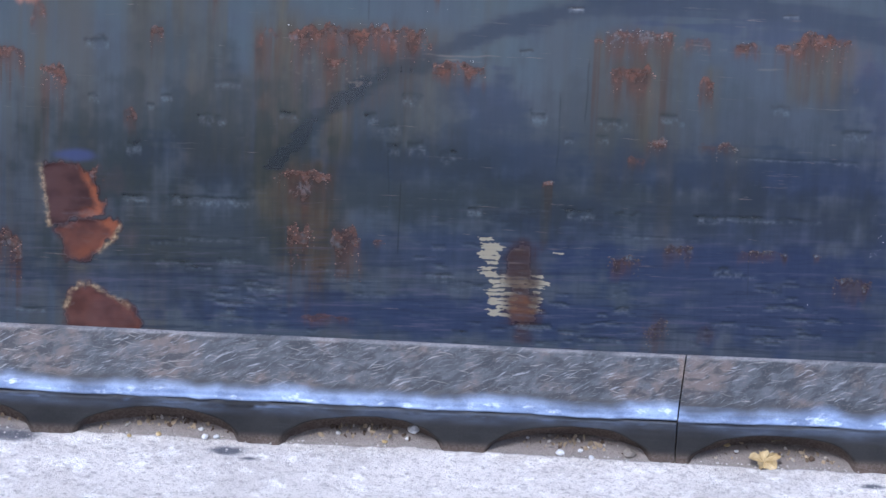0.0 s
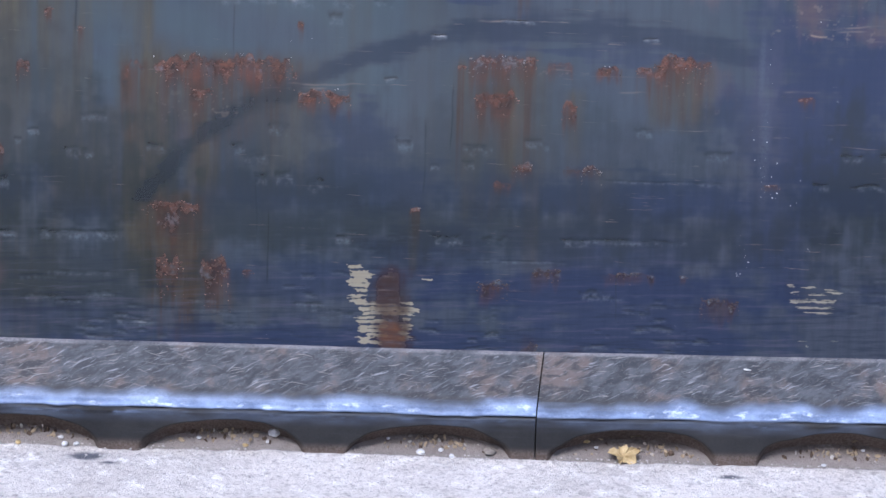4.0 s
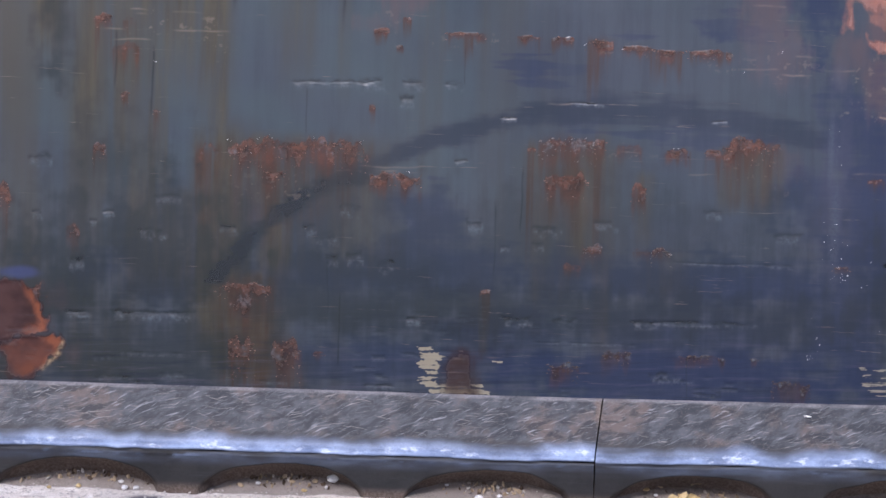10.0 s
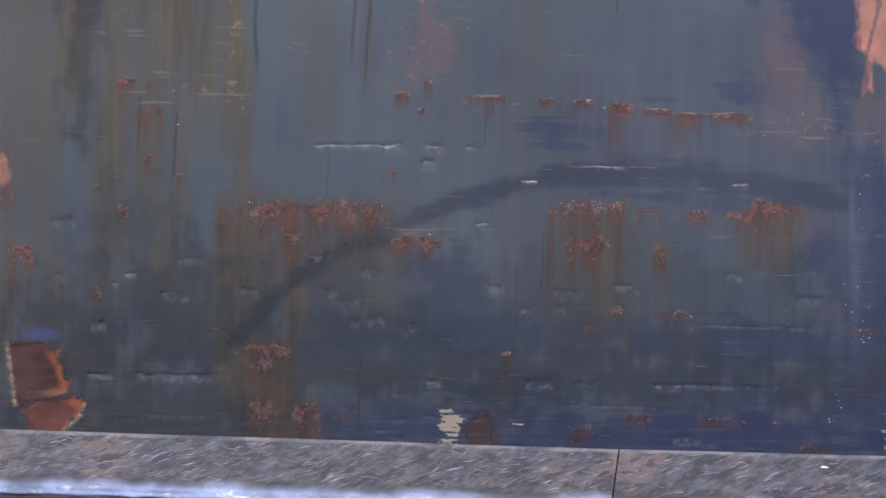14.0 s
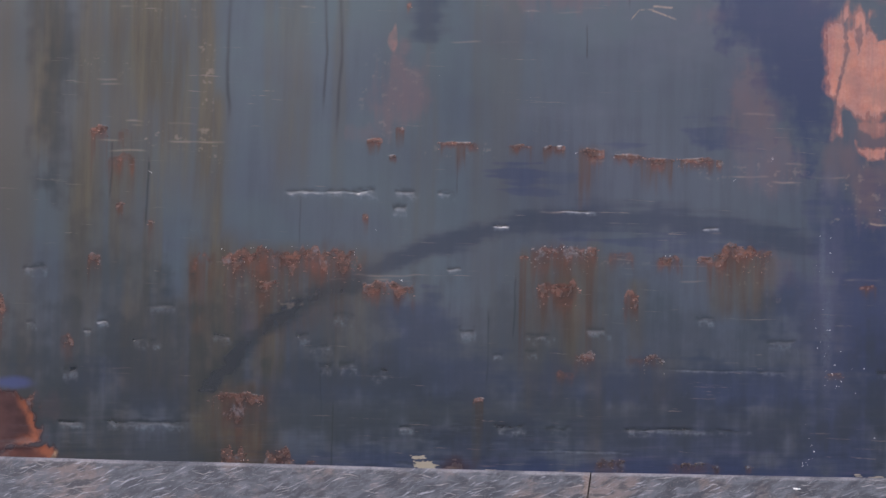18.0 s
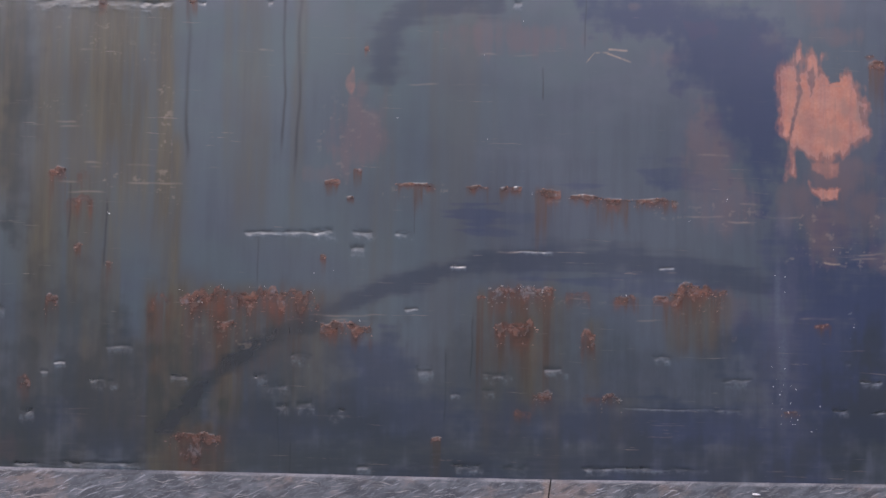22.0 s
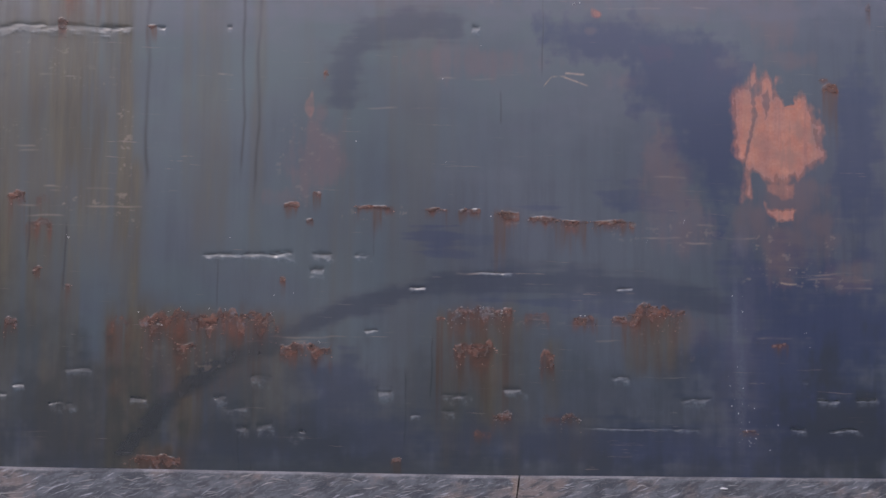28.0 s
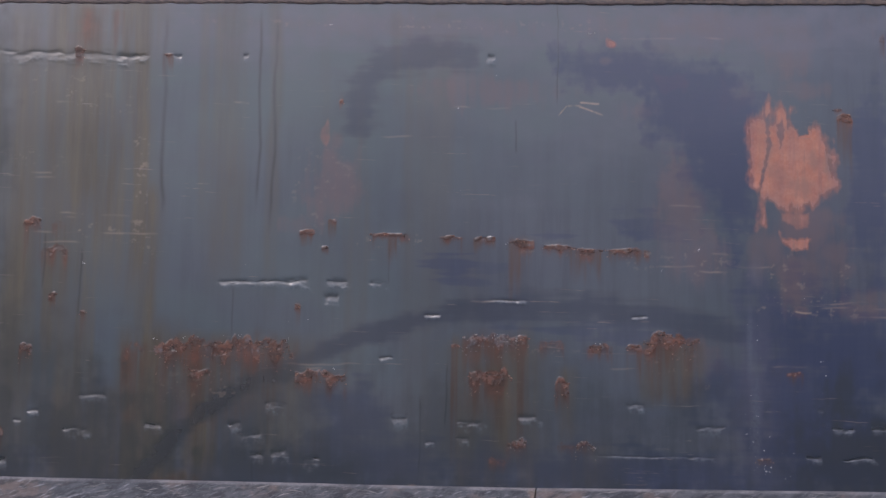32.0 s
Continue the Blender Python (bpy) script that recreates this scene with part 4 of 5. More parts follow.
navy(-0.010, -0.016, 0.950, 0.078, 0.8)
navy(0.564, 0.040, 0.533, 0.180, 0.75)
navy(-0.537, 0.026, 0.528, 0.085, 0.5)
# pinkish brown rubbed film
film(0.725, 1.134, 0.672, 0.092, 0.7)
film(0.129, 1.126, 0.867, 0.067, 0.5)
film(0.005, 0.815, 0.135, 0.190, 0.72)
film(0.010, 0.900, 0.040, 0.070, 0.6)
film(-0.070, 0.735, 0.080, 0.050, 0.45)
film(0.648, 0.785, 0.117, 0.283, 0.6)
film(0.701, 0.677, 0.149, 0.128, 0.6)
film(0.876, 1.085, 0.160, 0.165, 0.7)
film(0.304, 1.000, 0.357, 0.095, 0.6)
film(0.649, 1.094, 0.324, 0.063, 0.4)
film(0.925, 0.658, 0.126, 0.150, 0.5)
film(0.871, 0.668, 0.095, 0.064, 0.5)
film(0.689, 0.494, 0.126, 0.126, 0.5)
film(0.308, 0.404, 0.212, 0.103, 0.4)
film(1.009, 0.605, 0.138, 0.052, 0.5)
film(-0.250, 0.376, 0.214, 0.125, 0.4)
film(0.767, 0.995, 0.129, 0.098, 0.5)
film(0.584, 0.965, 0.097, 0.054, 0.6)
film(0.895, 0.745, 0.130, 0.130, 0.85)
film(0.835, 0.690, 0.060, 0.120, 0.7)
film(0.950, 0.690, 0.090, 0.100, 0.6)
film(0.905, 1.010, 0.150, 0.060, 0.6)
film(0.904, 0.743, 0.162, 0.110, 0.80)
film(0.876, 0.661, 0.150, 0.077, 0.65)
film(0.877, 0.611, 0.081, 0.093, 0.60)
film(1.002, 0.585, 0.129, 0.049, 0.70)
film(0.974, 0.662, 0.059, 0.055, 0.60)
film(0.812, 0.694, 0.066, 0.141, 0.60)
film(0.717, 0.714, 0.065, 0.098, 0.60)
# dark dirt low on the side, also dimming the low hull by colour; pale chalky streaks at one end
smear('dirt_shade', -0.500, 0.110, 0.700, 0.200, 0.9)
smear('dirt_shade', -0.620, 0.250, 0.420, 0.280, 1.0)
smear('dirt_shade', -0.150, 0.230, 0.500, 0.140, 0.8)
smear('dirt_shade', -0.458, 0.311, 0.515, 0.309, 0.95)
smear('dirt_shade', 0.980, 0.290, 0.320, 0.300, 1.0)
smear('dirt_shade', -0.537, 0.458, 0.220, 0.231, 0.6)
smear('dirt_shade', -0.090, 0.273, 0.444, 0.142, 0.8)
smear('dirt_shade', 0.195, 0.213, 1.993, 0.134, 0.8)
smear('dirt_shade', 0.193, 0.318, 2.002, 0.251, 0.5)
smear('dirt_shade', -0.407, 0.343, 0.492, 0.247, 0.7)
smear('dirt_shade', -0.145, 0.388, 0.321, 0.208, 0.6)
smear('dirt_shade', 0.036, 0.285, 0.527, 0.142, 0.6)
smear('dirt_shade', 0.457, 0.269, 0.526, 0.141, 0.5)
smear('dirt_shade', 0.930, 0.295, 0.313, 0.175, 0.6)
smear('dirt_shade', -0.536, 0.437, 0.261, 0.210, 0.45)
smear('dirt_shade', -0.645, 0.860, 0.080, 0.500, 1)
smear('dirt_shade', -0.673, 0.957, 0.072, 0.258, 0.8)
smear('dirt_shade', -0.655, 1.060, 0.110, 0.160, 0.8)
smear('mist', 0.805, 0.420, 0.100, 0.420, 0.75)
smear('mist', 0.795, 0.450, 0.040, 0.360, 0.9)
smear('worn', 0.800, 0.400, 0.022, 0.300, 0.25)
smear('worn', 0.790, 0.520, 0.016, 0.160, 0.25)
smear('mist', 0.725, 1.122, 0.433, 0.061, 0.5)
smear('mist', 0.259, 1.122, 0.455, 0.050, 0.4)
smear('mist', 0.778, 1.017, 0.172, 0.097, 0.5)
smear('mist', 0.685, 0.687, 0.137, 0.182, 0.35)
smear('mist', 0.348, 0.781, 0.214, 0.041, 0.3)
# ochre and olive runs down the plate
run(-0.442, 0.913, 0.231, 0.767, 0.75)
run(-0.470, 0.935, 0.097, 0.615, 1)
run(-0.489, 0.716, 0.065, 0.325, 0.6)
run(-0.368, 0.849, 0.050, 0.700, 1)
run(-0.405, 0.914, 0.050, 0.549, 0.5)
run(-0.205, 0.862, 0.080, 0.612, 0.45)
run(-0.244, 0.916, 0.032, 0.549, 0.3)
run(-0.591, 0.748, 0.083, 0.760, 0.6)
run(-0.114, 0.874, 0.030, 0.680, 0.4)
run(0.120, 1.042, 0.025, 0.221, 0.2)
run(-0.665, 0.860, 0.066, 0.451, 1)
run(-0.586, 0.487, 0.043, 0.424, 0.4)
run(-0.349, 0.596, 0.046, 0.425, 0.7)
run(-0.460, 0.573, 0.024, 0.425, 0.5)
run(-0.470, 0.340, 0.037, 0.211, 0.3)
run(-0.385, 0.312, 0.258, 0.208, 0.5)
run(-0.092, 0.378, 0.175, 0.274, 0.45)
run(0.309, 0.383, 0.234, 0.251, 0.55)
run(0.646, 0.451, 0.116, 0.126, 0.6)
run(-0.252, 0.440, 0.258, 0.167, 0.6)
run(0.371, 0.292, 0.032, 0.462, 0.5)
run(0.238, 0.425, 0.019, 0.188, 0.6)
run(-0.335, 0.298, 0.122, 0.461, 1)
run(-0.230, 0.353, 0.099, 0.251, 0.8)
run(-0.126, 0.407, 0.128, 0.123, 0.5)
run(-0.291, 0.162, 0.130, 0.209, 0.8)
run(0.304, 0.374, 0.120, 0.207, 0.8)
run(0.285, 0.290, 0.088, 0.187, 0.5)
run(0.445, 0.388, 0.046, 0.157, 0.5)
run(0.637, 0.454, 0.097, 0.113, 0.6)
run(0.474, 0.273, 0.107, 0.103, 0.3)
run(-0.280, 0.120, 0.139, 0.155, 1)
run(-0.194, 0.069, 0.065, 0.062, 0.3)
run(-0.528, 0.567, 0.024, 0.229, 0.6)
run(-0.468, 0.432, 0.019, 0.315, 0.5)
run(-0.448, 0.485, 0.023, 0.314, 0.4)
run(0.156, 0.171, 0.017, 0.137, 0.4)
run(-0.568, 0.440, 0.033, 0.115, 0.4)
run(-0.441, 0.327, 0.021, 0.274, 0.4)
# thin dark runs and scratches
trickle_and_shade(-0.322, 0.955, 0.019, 0.420)
trickle_and_shade(-0.141, 0.965, 0.014, 0.400)
trickle_and_shade(-0.112, 0.940, 0.016, 0.440)
trickle_and_shade(0.347, 0.912, 0.006, 0.069)
trickle_and_shade(-0.471, 0.619, 0.010, 0.139)
trickle_and_shade(-0.540, 0.662, 0.010, 0.119)
trickle_and_shade(0.109, 0.659, 0.005, 0.076)
trickle_and_shade(-0.181, 0.569, 0.006, 0.096)
trickle_and_shade(0.427, 1.080, 0.005, 0.222)
trickle_and_shade(-0.117, 0.165, 0.006, 0.147)
trickle_and_shade(-0.137, 0.249, 0.006, 0.126)
trickle_and_shade(0.171, 0.340, 0.007, 0.146)
trickle_and_shade(0.220, 0.414, 0.006, 0.125)
trickle_and_shade(0.536, 0.085, 0.005, 0.095)
# white specks, placed on the scabs in place of their glints
speck(-0.419, 1.035, 0.005, 0.004, 1)
speck(-0.326, 0.512, 0.005, 0.004, 1)
speck(-0.079, 0.514, 0.006, 0.009, 2)
speck(0.007, 0.462, 0.007, 0.004, 2)
speck(-0.285, 0.491, 0.009, 0.004, 2)
speck(-0.254, 0.520, 0.064, 0.010, 4)
speck(0.307, 0.527, 0.063, 0.008, 5)
speck(0.504, 0.513, 0.011, 0.008, 3)
speck(0.647, 0.513, 0.032, 0.008, 3)
speck(-0.190, 0.521, 0.095, 0.005, 4)
speck(-0.157, 0.656, 0.007, 0.005, 1)
speck(-0.069, 0.551, 0.064, 0.006, 2)
speck(0.467, 0.321, 0.032, 0.011, 3)
scratch(0.438, 0.962, 0.017, 0.003, 0.95, 1.2)
scratch(0.459, 0.971, 0.026, 0.003, 0.95, 0)
scratch(0.489, 0.963, 0.052, 0.003, 0.95, -0.36)
scratch(0.489, 0.977, 0.038, 0.003, 0.95, -0.05)
scratch(0.455, 0.960, 0.054, 0.002, 0.5)
scratch(0.197, 0.908, 0.215, 0.001, 0.5)
scratch(0.293, 0.967, 0.130, 0.002, 0.4)
scratch(-0.283, 0.784, 0.064, 0.002, 0.6)
scratch(-0.430, 0.712, 0.277, -0.001, 0.6)
scratch(-0.442, 0.747, 0.128, 0.001, 0.5)
scratch(-0.562, 0.830, 0.064, 0.002, 0.5)
scratch(-0.482, 0.968, 0.097, 0.002, 0.5)
scratch(-0.176, 0.970, 0.032, 0.003, 0.8)
scratch(0.685, 0.655, 0.128, 0.003, 0.7)
scratch(0.754, 0.688, 0.075, 0.001, 0.7)
scratch(-0.551, 0.822, 0.096, 0.001, 0.4)
scratch(0.669, 0.780, 0.064, 0.001, 0.4)
scratch(0.286, 0.591, 0.095, 0.002, 0.6)
scratch(0.583, 0.557, 0.042, 0.002, 0.6)
scratch(-0.450, 0.695, 0.191, 0.000, 0.5)
scratch(0.987, 0.589, 0.127, 0.003, 0.5)
scratch(0.022, 1.102, 0.649, -0.006, 0.3)
scratch(0.649, 1.108, 0.216, 0.000, 0.4)
scratch(-0.073, 0.463, 0.127, 0.001, 0.5)
scratch(0.509, 0.465, 0.318, -0.002, 0.4)
scratch(-0.485, 0.754, 0.064, 0.001, 0.6)
scratch(-0.381, 0.570, 0.095, 0.000, 0.3)
scratch(-0.022, 0.470, 0.167, -0.002, 0.5)
scratch(0.631, 0.663, 0.125, -0.001, 0.6)
scratch(0.184, 0.117, 0.052, 0.001, 0.6)
scratch(0.121, 0.113, 0.042, 0.001, 0.4)
scratch(0.563, 0.495, 0.209, -0.003, 0.4)
flecks(-0.362, 0.820, 0.030, 0.300, 0.6)
flecks(-0.355, 0.690, 0.040, 0.070, 0.7)
flecks(-0.455, 0.725, 0.170, 0.050, 0.7)
flecks(-0.510, 1.010, 0.120, 0.060, 0.5)
flecks(-0.440, 0.960, 0.150, 0.050, 0.4)
flecks(-0.560, 0.860, 0.120, 0.040, 0.4)
flecks(-0.020, 0.820, 0.100, 0.160, 0.35)
flecks(0.080, 0.705, 0.300, 0.030, 0.35)
flecks(0.690, 0.670, 0.200, 0.050, 0.45)
flecks(0.870, 0.640, 0.080, 0.130, 0.5)
flecks(0.950, 0.590, 0.160, 0.050, 0.5)
flecks(0.650, 0.470, 0.150, 0.070, 0.4)
flecks(-0.230, 0.425, 0.180, 0.070, 0.4)
flecks(0.500, 0.690, 0.300, 0.030, 0.5)
flecks(0.400, 0.510, 0.160, 0.030, 0.4)
flecks(0.250, 1.130, 0.900, 0.030, 0.35)
scratch(0.891, 0.580, 0.032, 0.003, 0.90)
scratch(0.885, 0.605, 0.025, 0.003, 0.60)
scratch(0.719, 0.655, 0.069, 0.003, 0.80)
scratch(0.791, 0.664, 0.083, 0.003, 0.60)
scratch(0.992, 0.596, 0.106, 0.003, 0.60)
scratch(1.016, 0.572, 0.069, 0.003, 0.50)
scratch(0.879, 0.473, 0.117, 0.003, 0.50)
scratch(0.744, 0.689, 0.025, 0.003, 0.60)
scratch(0.728, 0.470, 0.028, 0.003, 0.60)
flecks(0.833, 0.655, 0.022, 0.065, 0.70)
flecks(0.819, 0.583, 0.038, 0.028, 0.60)
flecks(0.974, 0.657, 0.038, 0.044, 0.50)
flecks(0.872, 0.603, 0.070, 0.065, 0.45)
# fine white specks
speck(0.789, 0.452, 0.030, 0.212, 26)
speck(0.809, 0.326, 0.031, 0.095, 16)
speck(0.801, 0.538, 0.016, 0.128, 10)
speck(0.927, 0.454, 0.010, 0.191, 9)
speck(0.892, 0.582, 0.014, 0.075, 8)
speck(0.239, 0.966, 0.007, 0.006, 1)
speck(0.809, 0.283, 0.042, 0.021, 5)
speck(-0.465, 0.658, 0.009, 0.006, 3)
speck(0.918, 0.784, 0.010, 0.006, 4)
speck(-0.079, 0.511, 0.004, 0.009, 3)
speck(0.009, 0.461, 0.005, 0.004, 2)
speck(-0.322, 0.512, 0.005, 0.004, 1)
speck(0.333, 0.704, 0.005, 0.004, 2)
speck(0.402, 0.694, 0.006, 0.004, 2)
speck(0.696, 0.695, 0.005, 0.005, 2)
speck(0.246, 0.804, 0.004, 0.003, 1)
speck(0.075, 0.843, 0.003, 0.003, 1)
speck(0.626, 0.655, 0.004, 0.005, 2)
speck(-0.006, 1.127, 0.022, 0.005, 3)
speck(0.492, 1.117, 0.015, 0.006, 5)
speck(0.312, 1.029, 0.004, 0.004, 1)
speck(0.835, 0.290, 0.087, 0.060, 6)
speck(0.773, 0.183, 0.038, 0.105, 10)
speck(0.645, 0.034, 0.007, 0.005, 1)
speck(0.388, 0.086, 0.004, 0.004, 1)
speck(-0.116, 0.003, 0.003, 0.007, 1)
speck(0.888, 0.181, 0.006, 0.009, 2)
speck(-0.282, 0.120, 0.005, 0.005, 2)
speck(0.785, 0.341, 0.018, 0.062, 4)
speck(0.765, 0.129, 0.021, 0.012, 4)

# chalk and mist grow upwards: fading, plus the brighter upper sheen as colour
F["chalk"][:] = 0.75 * soft((VV - 0.75) / 0.45) * soft(0.95 - 0.9 * UU) + (0.45 + 0.55 * soft((VV - 0.15) / 0.45)) * soft(0.75 - 0.45 * (UU - 0.1) + 0.25 * (VV - 0.4) + 0.9 * (fractal(UU * 4, VV * 3, 31) - 0.5)) * 0.75
F["mist"] = np.maximum(F["mist"], 0.5 * soft((VV - 0.66) / 0.3) * soft((UU - 0.05) / 0.5) * soft(fractal(UU * 3, VV * 4, 36) * 2 - 0.2))
F["mist"] = np.maximum(F["mist"], 0.6 * soft((VV - 0.98 - 0.012 * UU) / 0.12) * soft(fractal(UU * 6, VV * 10, 35) * 2.4 - 0.5))
F["mist"] = np.maximum(F["mist"], (0.75 + 0.2 * soft(UU - 0.3)) * soft((VV - 1.062 - 0.006 * UU + 0.02 * WIDE) / 0.03) * soft(1.0 + fractal(UU * 3, VV * 3, 44) - 0.35))
low = soft((0.30 - VV) / 0.34)
F["scuff"][:] = low
RELIEF += 0.00012 * (fractal(UU * 45, VV * 60, 43) - 0.5) * (0.3 + low)
# small dents: shade above and lit edge below put into the colour
dash = soft((fractal(UU * 26, VV * 170, 19) - 0.66) * 9) * soft((fractal(UU * 5, VV * 9, 20) - 0.42) * 5) * low
RELIEF -= 0.0006 * dash
F["trickle_and_shade"] = np.maximum(F["trickle_and_shade"], 0.75 * dash)
F["worn"] = np.maximum(F["worn"], 0.4 * np.roll(dash, -3, 0))
F["band"][:] = soft(0.45 - 1.0 * UU + 0.35 * (VV - 0.4)) * soft(fractal(UU * 9, VV * 1.1, 33) * 2.2 - 0.5) * 0.9
RELIEF += 0.004 * (fractal(UU * 2.2, VV * 1.6, 41) - 0.5) + 0.0001 * (fractal(UU * 20, VV * 40, 42) - 0.5)

LEAN = pose(0, 0, 0, -8)
ship = new("ship_hull")
ship.matrix_world = LEAN
tagged(ship, "weathered blue steel ship's side with rust stains and gouges", "ship hull")
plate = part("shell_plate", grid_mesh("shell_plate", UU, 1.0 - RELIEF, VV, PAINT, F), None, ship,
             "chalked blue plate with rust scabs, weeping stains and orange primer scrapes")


def flat_plate(u0, u1, v0, v1, nu, nv, seed, y=1.0, shear=0.0):
    a, b = np.meshgrid(np.linspace(u0, u1, nu), np.linspace(v0, v1, nv))
    n = fractal(a * 2, b * 2, seed)
    masks = {key: np.zeros(a.shape) for key in MARKS}
    b = b + shear * a
    masks["navy"], masks["film"], masks["run"] = soft(n * 2 - 0.6) * 0.8, soft(fractal(a * 3, b, seed + 5) * 2 - 0.7), soft(fractal(a * 12, b * 0.6, seed + 9) * 2.4 - 1.1)
    return part("shell_plate", grid_mesh("shell_plate", a, y + 0.004 * (n - 0.5), b, PAINT, masks), None, ship)


flat_plate(-14.0, U0, -2.6, V1, 90, 40, 51)
flat_plate(U1, 14.0, -2.6, V1, 90, 40, 52)
flat_plate(U0, U1, -2.6, V0, 60, 40, 53)
flat_plate(-14.0, 14.0, 1.1785, 3.2, 220, 60, 54, 0.9945, 0.0111)


def bead(u0, v0, u1, v1, r, seed):
    """A weld bead along the plate, with its ripples."""
    n, m = int(abs(u1 - u0) / 0.004) + 2, 9
    t = np.linspace(0, 1, n)[:, None]
    a = np.linspace(-math.pi / 2, math.pi / 2, m)[None, :]
    rr = r * (0.8 + 0.35 * lattice(t * n * 0.45, a * 0, seed) + 0.25 * lattice(t * n * 0.06, a * 0, seed + 1))
    X = u0 + (u1 - u0) * t + 0.0015 * np.cos(a)
    Z = v0 + (v1 - v0) * t + rr * 1.5 * np.sin(a)
    Y = 0.999 - rr * 0.55 * np.cos(a)
    return part("weld_bead", grid_mesh("weld_bead", X, Y, Z, WELD), None, ship, "rough horizontal weld bead, painted over")


bead(-1.6, 1.1595, 1.7, 1.1961, 0.005, 61)


def lump(bm, at, r, flat, rnd):
    """A small crusty flake standing on the plate."""
    rings = 6
    turn = rnd.uniform(0, 6.3)
    ax, az = r * rnd.uniform(0.7, 1.6), r * rnd.uniform(0.6, 1.0)
    base = [bm.verts.new((at[0] + ax * math.cos(turn + k * math.tau / rings) * rnd.uniform(0.7, 1.2), at[1],
                          at[2] + az * math.sin(turn + k * math.tau / rings) * rnd.uniform(0.7, 1.2))) for k in range(rings)]
    mid = [bm.verts.new((at[0] + (b.co.x - at[0]) * rnd.uniform(0.5, 0.8), at[1] - flat * rnd.uniform(0.5, 1.0),
                         at[2] + (b.co.z - at[2]) * rnd.uniform(0.5, 0.8))) for b in base]
    tip = bm.verts.new((at[0] + rnd.uniform(-0.3, 0.3) * r, at[1] - flat * rnd.uniform(0.9, 1.3), at[2] + rnd.uniform(-0.3, 0.3) * r))
    for k in range(rings):
        q = (k + 1) % rings
        bm.faces.new((base[k], base[q], mid[q], mid[k]))
        bm.faces.new((mid[k], mid[q], tip))


def scab_crust(u, v, w, h, amount, grey, seed):
    """Flaking crust: small flakes that stand out of the plate, thickest along the scab's upper edge."""
    rnd = random.Random(seed)
    bm = bmesh.new()
    for _ in range(max(6, int(w * h * 52000 * amount))):
        x = rnd.uniform(-1, 1)
        x = x * abs(x) ** -0.15 if x else 0.0
        down = min(1.3, rnd.expovariate(2.4))
        a = u + x * w / 2
        edge = ragged_top(np.array([a]), np.array([v]), u, v, w, h)[1][0] * h + v
        b = edge - down * h
        if fractal(np.array([a * 70.0]), np.array([b * 90.0]), seed % 50)[0] < 0.40:
            continue
        i, j = min(max(int((b - V0) / STEP), 0), len(vs) - 1), min(max(int((a - U0) / STEP), 0), len(us) - 1)
        r = rnd.uniform(0.0009, 0.0026) * (1.0 - 0.3 * down)
        lump(bm, (a, 1.0004 - RELIEF[i, j], b), r, r * rnd.uniform(0.35, 0.75), rnd)
    ob = part("rust_scab", bm, GREY_RUST if grey > 0.5 else DARK_RUST if v < 0.2 and u > 0 else RUST, ship, "pitted flaking rust scab")
    tagged(ob, kind="stuff")


for q, (u, v, w, h, amount, grey) in enumerate(SCABS):
    if amount >= 0.7:
        scab_crust(u, v, w, h, amount, grey, 300 + 7 * q)

crust = random.Random(5)
# white specks on the paint, and glints on the rust added as white grains
WHITE_FLECK = plain("white_flecks_and_glints", (0.74, 0.74, 0.72), (0.86, 0.86, 0.85), 300.0, 0.5)
bm = bmesh.new()
for u, v, r in SPECKS:
    lump(bm, (u, 1.0, v), r * 0.65, r * 1.0, crust)
tagged(part("specks_and_glints", bm, WHITE_FLECK, ship, "fine white specks, those on the rust standing for glints"), kind="stuff")


# ---- quay ----
def quay_height(x, y):
    near = np.exp(-((y + 0.02) / 0.25) ** 2)
    lip = 0.006 * (fractal(x * 5, y * 0 + 3, 81) - 0.5) * np.exp(-((y - 0.0) / 0.05) ** 2)
    slope = -0.012 * 0.8 * np.tanh(x / 0.8)
    dust = 0.35 * np.clip(y - 0.004, 0, 0.062) + 0.5 * np.clip(y - 0.022, 0, 0.04)
    return slope + dust + (0.004 * (fractal(x * 22, y * 22, 82) - 0.5) + 0.0026 * (fractal(x * 120, y * 120, 83) - 0.5)) * near + lip


EDGE = 0.075
xs = np.concatenate([np.linspace(-60, -1.2, 60)[:-1], np.arange(-1.2, 1.5, 0.004), np.linspace(1.5, 60, 60)[1:]])
ys = np.concatenate([-np.geomspace(80, 0.26, 44)[:-1], np.arange(-0.26, EDGE + 0.001, 0.0035)])
X, Y = np.meshgrid(xs, ys)
HOLLOW_X, HOLLOW_STEP, HOLLOW_W, HOLLOW_H, HOLLOW_D = 0.190, 0.3015, 0.112, 0.047, 0.042
phase = (X - HOLLOW_X) / HOLLOW_STEP
off = (phase - np.round(phase)) * HOLLOW_STEP
# dust under the fender, darkened also for the shade in its hollows
grime_shade = 0.92 * soft((Y + 0.003 - 0.006 * (fractal(X * 40, Y * 40, 86) - 0.5)) / 0.006) + 0.08 * soft((Y - 0.008) / 0.025)
spot = np.zeros(X.shape)
for sx, sy, sw in ((-0.314, -0.038, 0.028), (-0.63, -0.022, 0.048), (0.62, -0.05, 0.016), (-0.28, -0.065, 0.012)):
    spot = np.maximum(spot, soft(1.4 - np.hypot((X - sx) / sw, (Y - sy) / (sw * 0.55)) + (fractal(X * 50, Y * 50, 84) - 0.5)))
quay = new("quay_ground")
tagged(quay, "pale worn concrete quay top with grit and dark spots", "ground", kind="structure")
